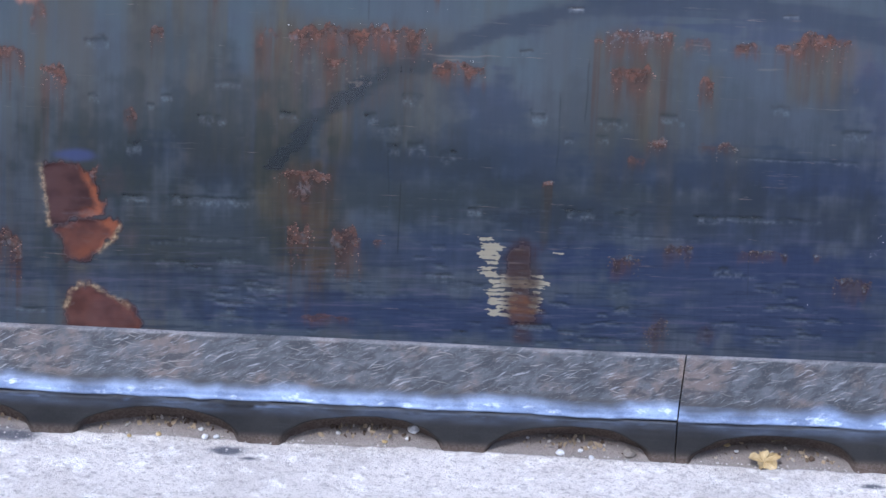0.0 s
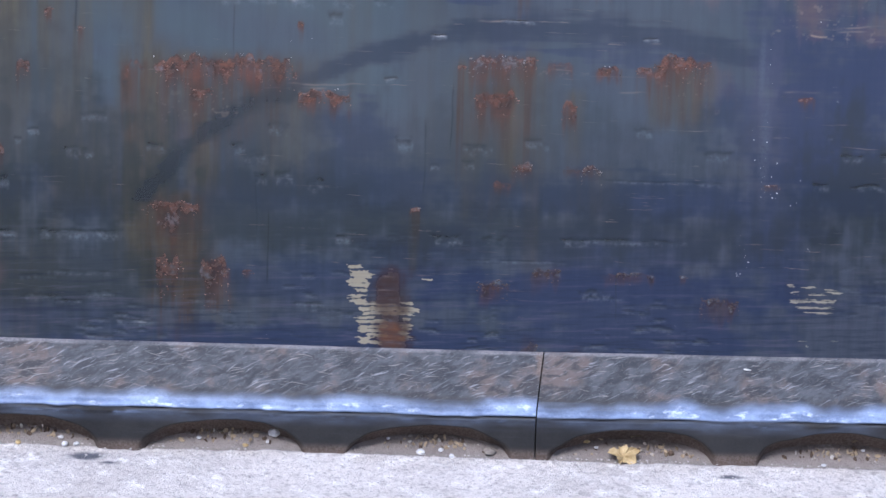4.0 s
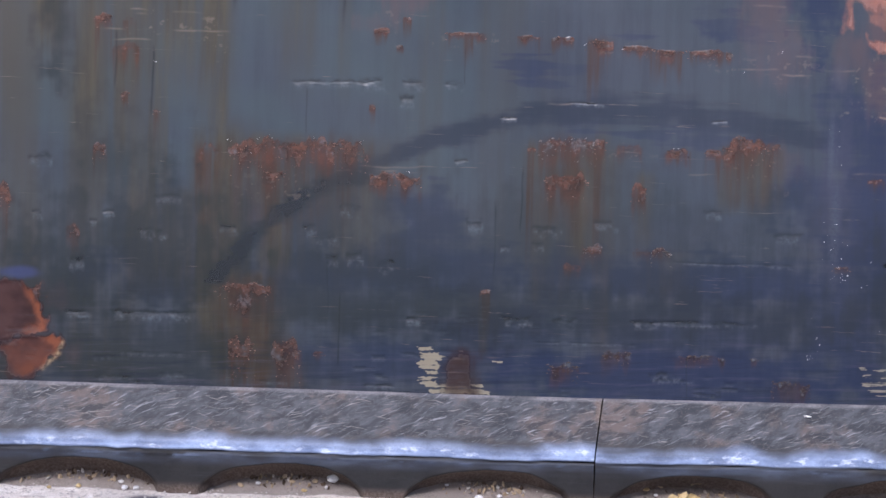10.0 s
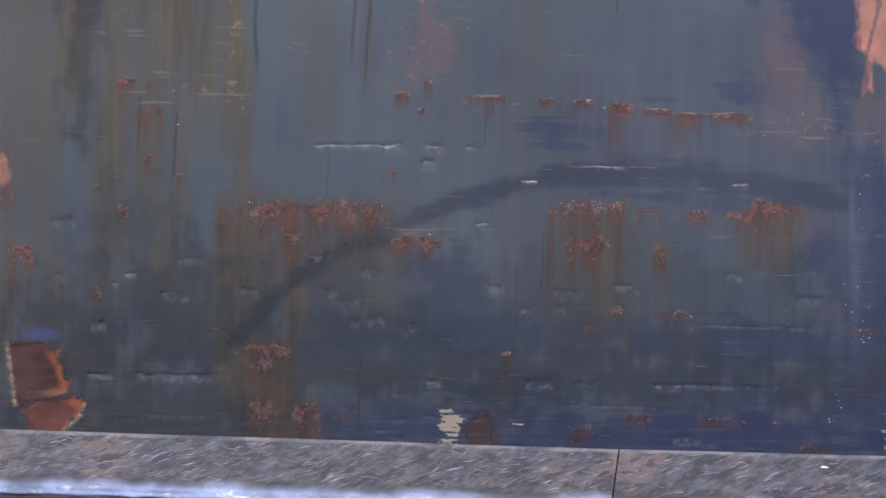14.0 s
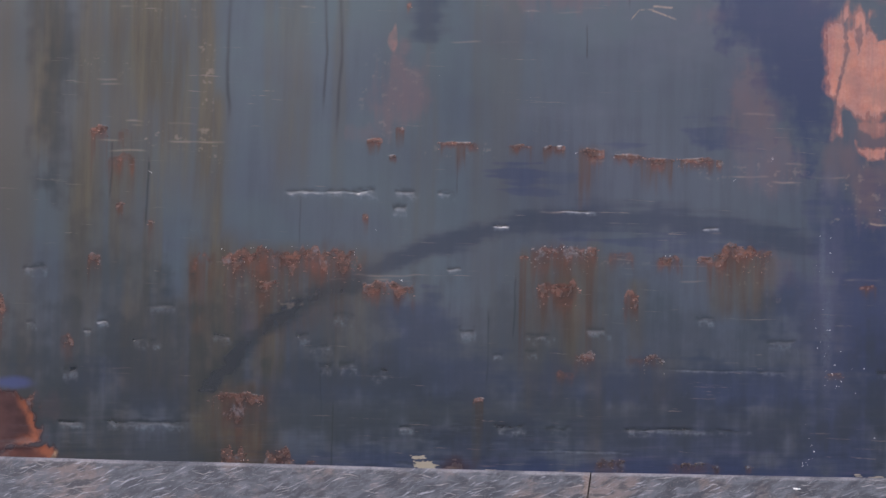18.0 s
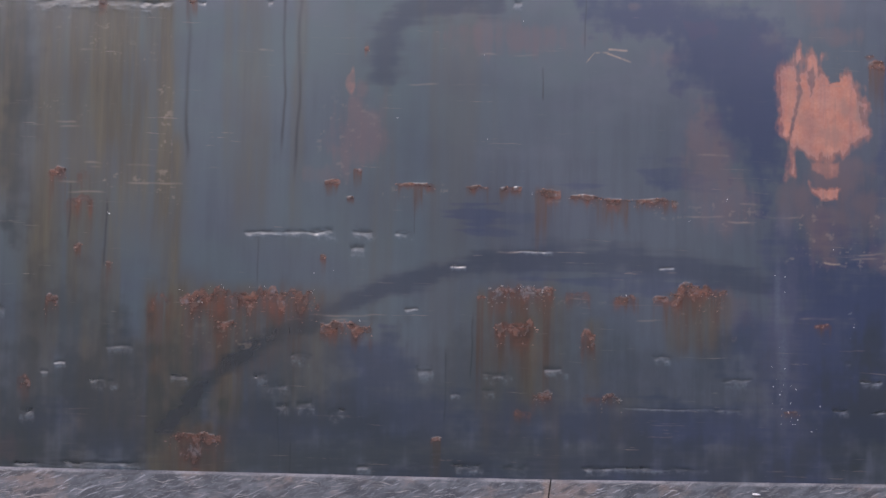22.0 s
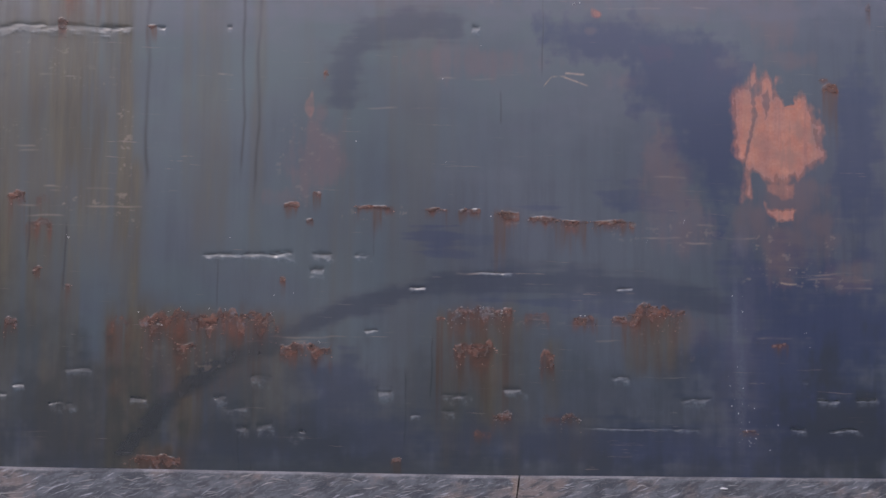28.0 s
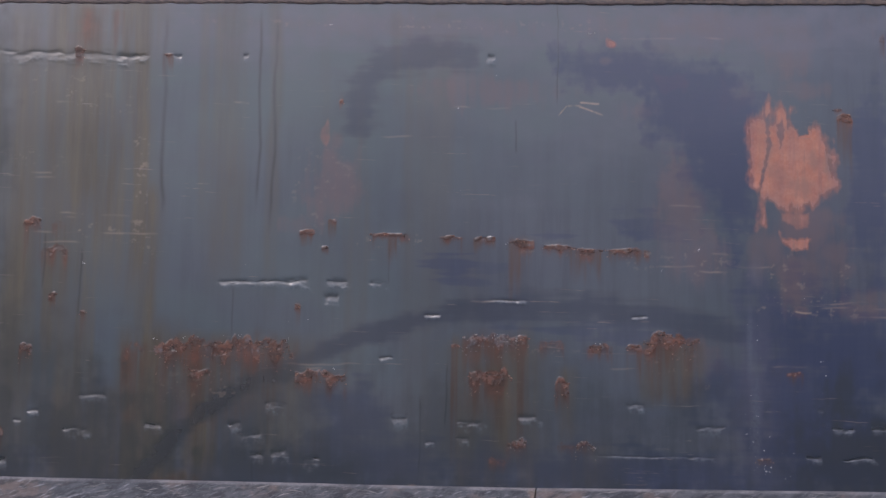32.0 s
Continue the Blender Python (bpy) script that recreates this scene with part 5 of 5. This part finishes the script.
part("concrete_top", grid_mesh("concrete_top", X, Y, quay_height(X, Y), CONCRETE, {"grime_shade": grime_shade, "spot": spot, "litter_shade": soft((Y - 0.018) / 0.03)}), None, quay)
bm = bmesh.new()
bmesh.ops.create_cube(bm, size=1.0, matrix=Matrix.Translation((0, EDGE + 0.002 - 0.5, -1.535)) @ Matrix.Diagonal((120, 1.0, 3.0, 1)))
wall = part("wall_face", bm, QUAYWALL, quay)
bm = bmesh.new()
bmesh.ops.create_grid(bm, x_segments=2, y_segments=2, size=90.0)
water = new("water", bpy.data.meshes.new("water"))
bm.to_mesh(water.data)
bm.free()
water.data.materials.append(WATER)
water.location = (0, 90.0 + EDGE - 0.6, -1.3)

# unseen shed added on the land side: pale wall and dark pitched roof shape the hull's reflections
shed = new("shed")
shed.location = (0, -30, 0)
bm = bmesh.new()
bmesh.ops.create_cube(bm, size=1.0, matrix=Matrix.Translation((0, -0.2, 2.5)) @ Matrix.Diagonal((110, 0.4, 5.0, 1)))
part("wall", bm, plain("unseen_pale_reflector", (0.40, 0.40, 0.41), (0.52, 0.52, 0.52), 3.0, 0.85), shed)
bm = bmesh.new()
bmesh.ops.create_cube(bm, size=1.0, matrix=pose(0, -4.1, 9.05, -46) @ Matrix.Diagonal((111, 0.3, 12.5, 1)))
part("roof", bm, plain("unseen_dark_reflector", (0.016, 0.016, 0.018), (0.03, 0.03, 0.032), 3.0, 0.8), shed)
tagged(shed, "unseen pale wall and dark roof added to shape the hull's reflections", "shed", kind="structure")
tagged(water, "dark still harbour water below the quay", "water", kind="structure")

# ---- rubber fender: a sloped rubbing face, a worn nose and hollows over its fixing bolts ----
PROFILE = [(0.0, -0.040), (0.0, 0.061), (0.004, 0.073), (0.012, 0.086), (0.0550, 0.1425), (0.0585, 0.1440), (0.064, 0.142), (0.066, 0.135), (0.066, -0.040)]


def fender(x0, x1, seed, skew0, skew1):
    pts, kind = [], []
    for a, b in zip(PROFILE[:-1], PROFILE[1:]):
        n = max(2, int(math.dist(a, b) / (0.0022 if b[0] < 0.065 else 0.02)))
        for i in range(n):
            pts.append((a[0] + (b[0] - a[0]) * i / n, a[1] + (b[1] - a[1]) * i / n))
    pts.append(PROFILE[-1])
    p = np.array(pts)
    cols = np.concatenate([np.arange(max(x0, -1.3), min(x1, 1.6), 0.0028), [min(x1, 1.6)]])
    if x0 < -1.3:
        cols = np.concatenate([np.linspace(x0, -1.3, 40)[:-1], cols])
    if x1 > 1.6:
        cols = np.concatenate([cols, np.linspace(1.6, x1, 40)[1:]])
    y, z = p[:, 0][:, None], p[:, 1][:, None]
    x = cols[None, :] + 0 * y
    # square-cut ends lean a little
    t = (cols - x0) / (x1 - x0)
    x = x + (skew0 * (1 - t) ** 30 + skew1 * t ** 30)[None, :] * (y / 0.0575)
    y, z = y + 0 * x, z + 0 * x
    top = soft((y - 0.006) / 0.012) * soft((z - 0.05) / 0.02)
    ragged = 0.012 * (fractal(x * 18, z * 0, seed) - 0.5)
    nose = soft((z - 0.0605 - 0.3 * ragged) / 0.004) * soft((0.0135 + 1.0 * ragged - y) / 0.0125)
    phase = (x - HOLLOW_X) / HOLLOW_STEP
    off = (phase - np.round(phase)) * HOLLOW_STEP
    d = np.hypot(off / np.where(off < 0, HOLLOW_W * 1.16, HOLLOW_W), (z + 0.002) / HOLLOW_H) + 0.10 * (fractal(x * 25, z * 25, seed + 1) - 0.5)
    front = (y < 0.002) & (z < 0.0612)
    hollow = np.where(front, soft((1.03 - d) / 0.13), 0.0)
    y = y + HOLLOW_D * hollow * np.where(front, np.sqrt(np.clip(1.15 - d * d, 0.05, 1)), 0)
    lip = 0.004 * soft((z - 0.052) / 0.006) * soft((0.068 - z) / 0.005) * (fractal(x * 40, z * 30, seed + 2) - 0.3)
    split = np.exp(-((z - 0.0600 - 0.25 * ragged) / 0.0012) ** 2) * soft(fractal(x * 6, z * 0 + 2, seed + 6) * 3 - 0.5)
    crack = 0.005 * split
    # pale patches below the crack paint the lit band on the upright face
    lipped = np.exp(-((z - 0.0545 - 0.25 * ragged) / 0.0028) ** 2) * soft(fractal(x * 30, z * 60, seed + 8) * 5 - 2.6) * (y < 0.01)
    nose = np.maximum(nose * (1 - 0.9 * split), 0.4 * lipped)
    nose = np.maximum(nose, 0.20 * soft((z - 0.036) / 0.018) * (y < 0.01) * (1 - split) * np.clip(2.2 * fractal(x * 20, z * 90, seed + 11) - 0.5, 0, 1))
    y = y + crack - np.where(p[:, 0][:, None] < 0.03, lip, 0) + 0.0012 * (fractal(x * 60, z * 60 + y * 50, seed + 3) - 0.5)
    z = z + 0.0014 * (fractal(x * 9, y * 40, seed + 4) - 0.5) * (z > 0.1)
    lift = np.clip((0.30 - x) / 0.85, 0, 1.4)
    z, y = z + 0.009 * lift, y - 0.010 * lift
    dust = np.maximum(np.where(front, soft((1.06 - d) / 0.22), 0) * 0.85, np.where(front, soft((0.016 - p[:, 1][:, None] + 0 * x) / 0.014) * 0.75, 0))
    smear = soft((x - 0.3385) / 0.001) * soft((0.353 - x) / 0.010) * soft((y - 0.025) / 0.015) * (z > 0.08)
    dust = np.maximum(dust, 0.75 * smear)
    q = p[:, 1][:, None] + 0 * x
    crest = soft((q - 0.1385 - 0.004 * (fractal(x * 30, q * 0, seed + 9) - 0.5)) / 0.003) * (p[:, 0][:, None] > 0.05) * np.clip(fractal(x * 22, q * 0 + 5, seed + 10) * 2.2 - 0.3, 0.25, 1)
    ob = new("rubber_fender")
    cut = [0] + [int(np.argmin(np.hypot(p[:, 0] - a, p[:, 1] - b))) for a, b in (PROFILE[1], PROFILE[3], PROFILE[5])] + [len(p) - 1]
    for (i, j), name, label in zip(zip(cut[:-1], cut[1:]), ("front_face", "nose", "rubbing_face", "back_face"),
                                   ("dull black upright face with dusty half-round hollows", "worn rounded nose with blue smears and a sky highlight in its colour",
                                    "sloping face covered in pale diagonal scuffs", "")):
        r = slice(i, j + 1)
        part(name, grid_mesh(name, x[r], y[r], z[r], RUBBER, {"top": top[r], "nose": nose[r], "dust": dust[r], "split": split[r], "crest": crest[r]}), None, ob, label)
    return tagged(ob, "black rubber quay fender with scuffed sloping face and half-round bolt hollows", "fender", "fenders along the quay")


fender(-3.4, 0.3370, 91, 0.0, 0.0115)
fender(0.3390, 4.2, 96, 0.0115, 0.0)


# ---- loose things on the quay ----
def pebble(x, y, r, material, label, flat=0.7, seed=0):
    rnd = random.Random(seed)
    bm = bmesh.new()
    bmesh.ops.create_icosphere(bm, subdivisions=2, radius=r)
    for vert in bm.verts:
        k = 1 + 0.28 * noise.noise(vert.co * (1.3 / r) + Vector((seed, 0, 0)))
        vert.co = Vector((vert.co.x * k * 1.2, vert.co.y * k, vert.co.z * k * flat))
    low = min(vert.co.z for vert in bm.verts)
    me = bpy.data.meshes.new("pebble")
    bm.to_mesh(me)
    bm.free()
    me.materials.append(material)
    ob = new("pebble", me)
    ob.matrix_world = pose(x, y, float(quay_height(np.array([x]), np.array([y]))[0]) - low - r * 0.12, 0, 0, rnd.uniform(0, 360))
    return tagged(ob, label, "pebble", "pebbles beside the fender")


pebble(-0.046, 0.030, 0.0085, STONE, "smooth pale grey pebble in a fender hollow", 0.8, 1)
pebble(0.170, 0.006, 0.0055, STONE, "small white chip in a fender hollow", 0.9, 2)
pebble(0.216, 0.000, 0.0042, STONE, "small white chip in a fender hollow", 0.8, 3)
pebble(-0.352, 0.001, 0.0048, STONE, "small pale chip on the concrete", 0.8, 4)
pebble(-0.335, 0.004, 0.0045, STONE, "small pale chip on the concrete", 0.7, 5)
pebble(-0.420, 0.001, 0.0042, LEAF, "tiny yellow fleck on the concrete", 0.7, 6)
pebble(-0.462, -0.009, 0.0034, LEAF, "tiny yellow fleck on the concrete", 0.7, 7)
pebble(0.272, 0.014, 0.0095, STONE_DARK, "dark rounded stone in a fender hollow", 0.5, 8)
pebble(0.416, 0.036, 0.0050, LEAF, "small tan chip in a fender hollow", 0.6, 9)
pebble(0.200, 0.016, 0.0036, STONE, "small white chip in a fender hollow", 0.8, 10)
pebble(-0.088, 0.012, 0.0038, LEAF, "small yellow chip in a fender hollow", 0.6, 11)
pebble(0.156, 0.021, 0.0028, STONE_DARK, "small dark chip in a fender hollow", 0.7, 20)
pebble(0.211, 0.023, 0.0023, STONE, "small white chip in a fender hollow", 0.7, 21)
pebble(0.122, 0.030, 0.0026, STONE, "small white chip in a fender hollow", 0.7, 22)
pebble(0.155, 0.035, 0.0030, STONE_DARK, "small dark chip in a fender hollow", 0.7, 23)
pebble(-0.055, 0.019, 0.0032, STONE, "small white chip in a fender hollow", 0.7, 24)
pebble(-0.157, 0.024, 0.0036, STONE, "small white chip in a fender hollow", 0.7, 25)
pebble(0.498, 0.027, 0.0033, STONE_DARK, "small dark chip in a fender hollow", 0.7, 26)
pebble(0.430, 0.028, 0.0031, STONE, "small white chip in a fender hollow", 0.7, 27)
pebble(0.765, 0.005, 0.0036, STONE, "small white chip in a fender hollow", 0.7, 28)
pebble(0.791, 0.026, 0.0036, STONE_DARK, "small dark chip in a fender hollow", 0.7, 29)
pebble(0.827, 0.033, 0.0028, STONE, "small white chip in a fender hollow", 0.7, 30)
pebble(-0.360, 0.018, 0.0037, STONE, "small white chip in a fender hollow", 0.7, 31)
pebble(-0.348, 0.007, 0.0024, STONE_DARK, "small dark chip in a fender hollow", 0.7, 32)



def dry_leaf(x, y):
    """A crumpled yellow leaf: lobed blade with folds, and a stalk."""
    ob = new("dry_leaf")
    z = float(quay_height(np.array([x]), np.array([y]))[0])
    ob.matrix_world = pose(x, y, z + 0.004, 48, 0, 8)
    bm = bmesh.new()
    n, rings, sheet = 40, 5, []
    for side in (0, 1):
        layer = [[bm.verts.new((0, 0.004, 0.003 - 0.0006 * side))] * n]
        for q in range(1, rings + 1):
            ring = []
            for k in range(n):
                a = math.tau * k / n
                lobes = (0.66 + 0.34 * abs(math.cos(2.5 * (a - 1.57) + 0.25 * math.sin(a))) ** 1.3) * (0.88 + 0.16 * math.sin(2 * a + 2.2)) + 0.07 * math.sin(11 * a) + 0.05 * math.sin(17 * a)
                rr = 0.0235 * lobes * q / rings
                up = 0.008 * (q / rings) ** 1.6 * (0.9 + 0.8 * math.sin(2 * a + 0.7)) + 0.004 * math.sin(5 * a + 0.6 * q) * q / rings + 0.0022 * math.cos(5 * (a - 1.57)) * (q / rings)
                ring.append(bm.verts.new((rr * math.cos(a) * 1.0, rr * math.sin(a) * 0.9 + 0.004, 0.003 + up - 0.0006 * side)))
            layer.append(ring)
        sheet.append(layer)
        for q in range(rings):
            for k in range(n):
                j = (k + 1) % n
                f = [layer[q][k], layer[q][j], layer[q + 1][j], layer[q + 1][k]] if q else [layer[0][0], layer[1][j], layer[1][k]]
                bm.faces.new(f if side else f[::-1])
    for k in range(n):
        j = (k + 1) % n
        bm.faces.new((sheet[0][rings][k], sheet[0][rings][j], sheet[1][rings][j], sheet[1][rings][k]))
    part("blade", bm, LEAF, ob)
    bm = bmesh.new()
    bmesh.ops.create_cone(bm, segments=8, radius1=0.0008, radius2=0.0012, depth=0.022, cap_ends=True,
                          matrix=Matrix.Translation((-0.004, -0.014, 0.003)) @ Euler((1.5, 0.1, 0.3)).to_matrix().to_4x4())
    part("stalk", bm, LEAF, ob)
    tagged(ob, "crumpled dry yellow leaf lying against the fender", "leaf")


dry_leaf(0.469, 0.006)


def flake(x, y, z):
    """A thin curled chip of white paint on the fender's slope."""
    bm = bmesh.new()
    rows = []
    for i in range(7):
        a = -0.9 + 1.8 * i / 6
        wide = 0.0030 * (1 - 0.7 * abs(a) ** 2)
        rows.append([bm.verts.new((0.0085 * math.sin(a), -wide / 2 + 0.004 * (1 - math.cos(a)), 0.0022 * math.cos(2.2 * a))),
                     bm.verts.new((0.0085 * math.sin(a), wide / 2 + 0.004 * (1 - math.cos(a)), 0.0022 * math.cos(2.2 * a)))])
    top = [bm.faces.new((p[0], q[0], q[1], p[1])) for p, q in zip(rows[:-1], rows[1:])]
    bmesh.ops.solidify(bm, geom=top, thickness=0.0006)
    ob = new("paint_flake", bpy.data.meshes.new("paint_flake"))
    bm.to_mesh(ob.data)
    bm.free()
    ob.data.materials.append(WHITE_FLECK)
    ob.matrix_world = pose(x, y, z, 52, 0, -24)
    tagged(ob, "thin curled white paint flake lying on the fender", "paint flake")


flake(0.6480, 0.0430, 0.1275)


def bark_strip(x, y, turn, long):
    """A dry strip of bark or leaf, bent and split."""
    rnd = random.Random(int(long * 9000))
    bm = bmesh.new()
    rows = []
    for i in range(8):
        t = i / 7
        wide = long * 0.22 * (0.4 + math.sin(math.pi * (0.15 + 0.75 * t))) * rnd.uniform(0.8, 1.2)
        up = 0.004 * math.sin(t * 5) + 0.002
        rows.append([bm.verts.new((long * (t - 0.5), -wide / 2, up)), bm.verts.new((long * (t - 0.5), 0, up + 0.0016)), bm.verts.new((long * (t - 0.5), wide / 2, up))])
    top = [bm.faces.new((p[k], q[k], q[k + 1], p[k + 1])) for p, q in zip(rows[:-1], rows[1:]) for k in (0, 1)]
    bmesh.ops.solidify(bm, geom=top, thickness=0.0008)
    ob = new("bark_strip", bpy.data.meshes.new("bark_strip"))
    bm.to_mesh(ob.data)
    bm.free()
    ob.data.materials.append(STRAW)
    ground = float(quay_height(np.array([x]), np.array([y]))[0])
    ob.matrix_world = pose(x, y, ground + 0.0015, 24, 0, turn)
    tagged(ob, "dry tan strip of bark lying in a fender hollow", "bark strip", "bark strips in the hollows")


STRAW = plain("dry_tan_bark", (0.22, 0.165, 0.10), (0.42, 0.34, 0.23), 120.0, 0.8)
bark_strip(0.500, 0.046, 14, 0.040)
bark_strip(0.432, 0.040, -20, 0.018)
bark_strip(-0.135, 0.046, 12, 0.026)
bark_strip(-0.096, 0.044, -30, 0.020)
bark_strip(0.205, 0.044, 40, 0.016)
bark_strip(-0.432, 0.046, 10, 0.028)
bark_strip(-0.400, 0.042, -15, 0.018)
bark_strip(0.820, 0.044, 25, 0.022)
bark_strip(-0.082, 0.020, 80, 0.016)


def crumbs():
    """Grit, bark and leaf crumbs swept into the hollows and along the fender's foot."""
    rnd = random.Random(77)
    bm = bmesh.new()
    for k in range(-5, 6):
        cx = HOLLOW_X + k * HOLLOW_STEP
        for n in range(60):
            a = rnd.gauss(-0.05, 0.40)
            if abs(a) > 0.9:
                continue
            big = n < 30
            depth = min(0.046, (HOLLOW_D - 0.006) * math.sqrt(1 - a * a)) * (rnd.uniform(0.6, 1.02) if big else rnd.uniform(0.3, 1.0) ** 0.5)
            r = rnd.uniform(0.0022, 0.0050) if big else rnd.uniform(0.0007, 0.0022)
            ground = float(quay_height(np.array([cx + a * HOLLOW_W]), np.array([depth]))[0])
            m = Matrix.Translation((cx + a * HOLLOW_W, depth, ground + r * 0.35)) @ Euler((rnd.uniform(0, 3), rnd.uniform(0, 3), rnd.uniform(0, 3))).to_matrix().to_4x4() @ Matrix.Diagonal((r * rnd.uniform(0.8, 1.5), r, r * rnd.uniform(0.2, 0.6), 1))
            made = bmesh.ops.create_icosphere(bm, subdivisions=1, radius=1.0, matrix=m)
            for vert in made["verts"]:
                vert.co += Vector((rnd.uniform(-1, 1), rnd.uniform(-1, 1), rnd.uniform(-1, 1))) * r * 0.25
    me = bpy.data.meshes.new("debris")
    bm.to_mesh(me)
    bm.free()
    k = Mat("leaf_crumbs_and_grit")
    tone = k.t.nodes.new("ShaderNodeNewGeometry").outputs["Random Per Island"]
    c = k.mix(k.ramp(tone, 0.2, 0.6), (0.075, 0.050, 0.034), (0.320, 0.250, 0.165))
    me.materials.append(k.done(k.mix(k.ramp(tone, 0.80, 0.95), c, (0.420, 0.400, 0.370)), 0.85))
    tagged(new("debris", me), "brown leaf crumbs and grit swept into the fender's hollows", "debris", kind="stuff")


crumbs()


def grit():
    """Fine pale grit on the concrete, densest along the fender."""
    rnd = random.Random(78)
    verts, faces = [], []
    for _ in range(1300):
        x, y = rnd.uniform(-0.85, 1.15), -abs(rnd.gauss(0, 0.07)) + 0.01
        r = rnd.uniform(0.0006, 0.0022)
        z = float(-0.012 * 0.8 * math.tanh(x / 0.8)) + 0.0004
        o = len(verts)
        for dx, dy, dz in ((1, 0, 0), (0, 1, 0), (-1, 0, 0), (0, -1, 0), (0, 0, 1), (0, 0, -1)):
            verts.append((x + dx * r * rnd.uniform(0.7, 1.4), y + dy * r * rnd.uniform(0.7, 1.4), z + dz * r * 0.8))
        for a, b in ((0, 1), (1, 2), (2, 3), (3, 0)):
            faces.append((o + a, o + b, o + 4)), faces.append((o + b, o + a, o + 5))
    me = bpy.data.meshes.new("grit")
    me.from_pydata(verts, [], faces)
    me.materials.append(plain("pale_grit", (0.34, 0.32, 0.30), (0.56, 0.54, 0.52), 200.0, 0.85))
    tagged(new("grit", me), "fine pale grit scattered over the concrete", "grit", kind="stuff")


grit()
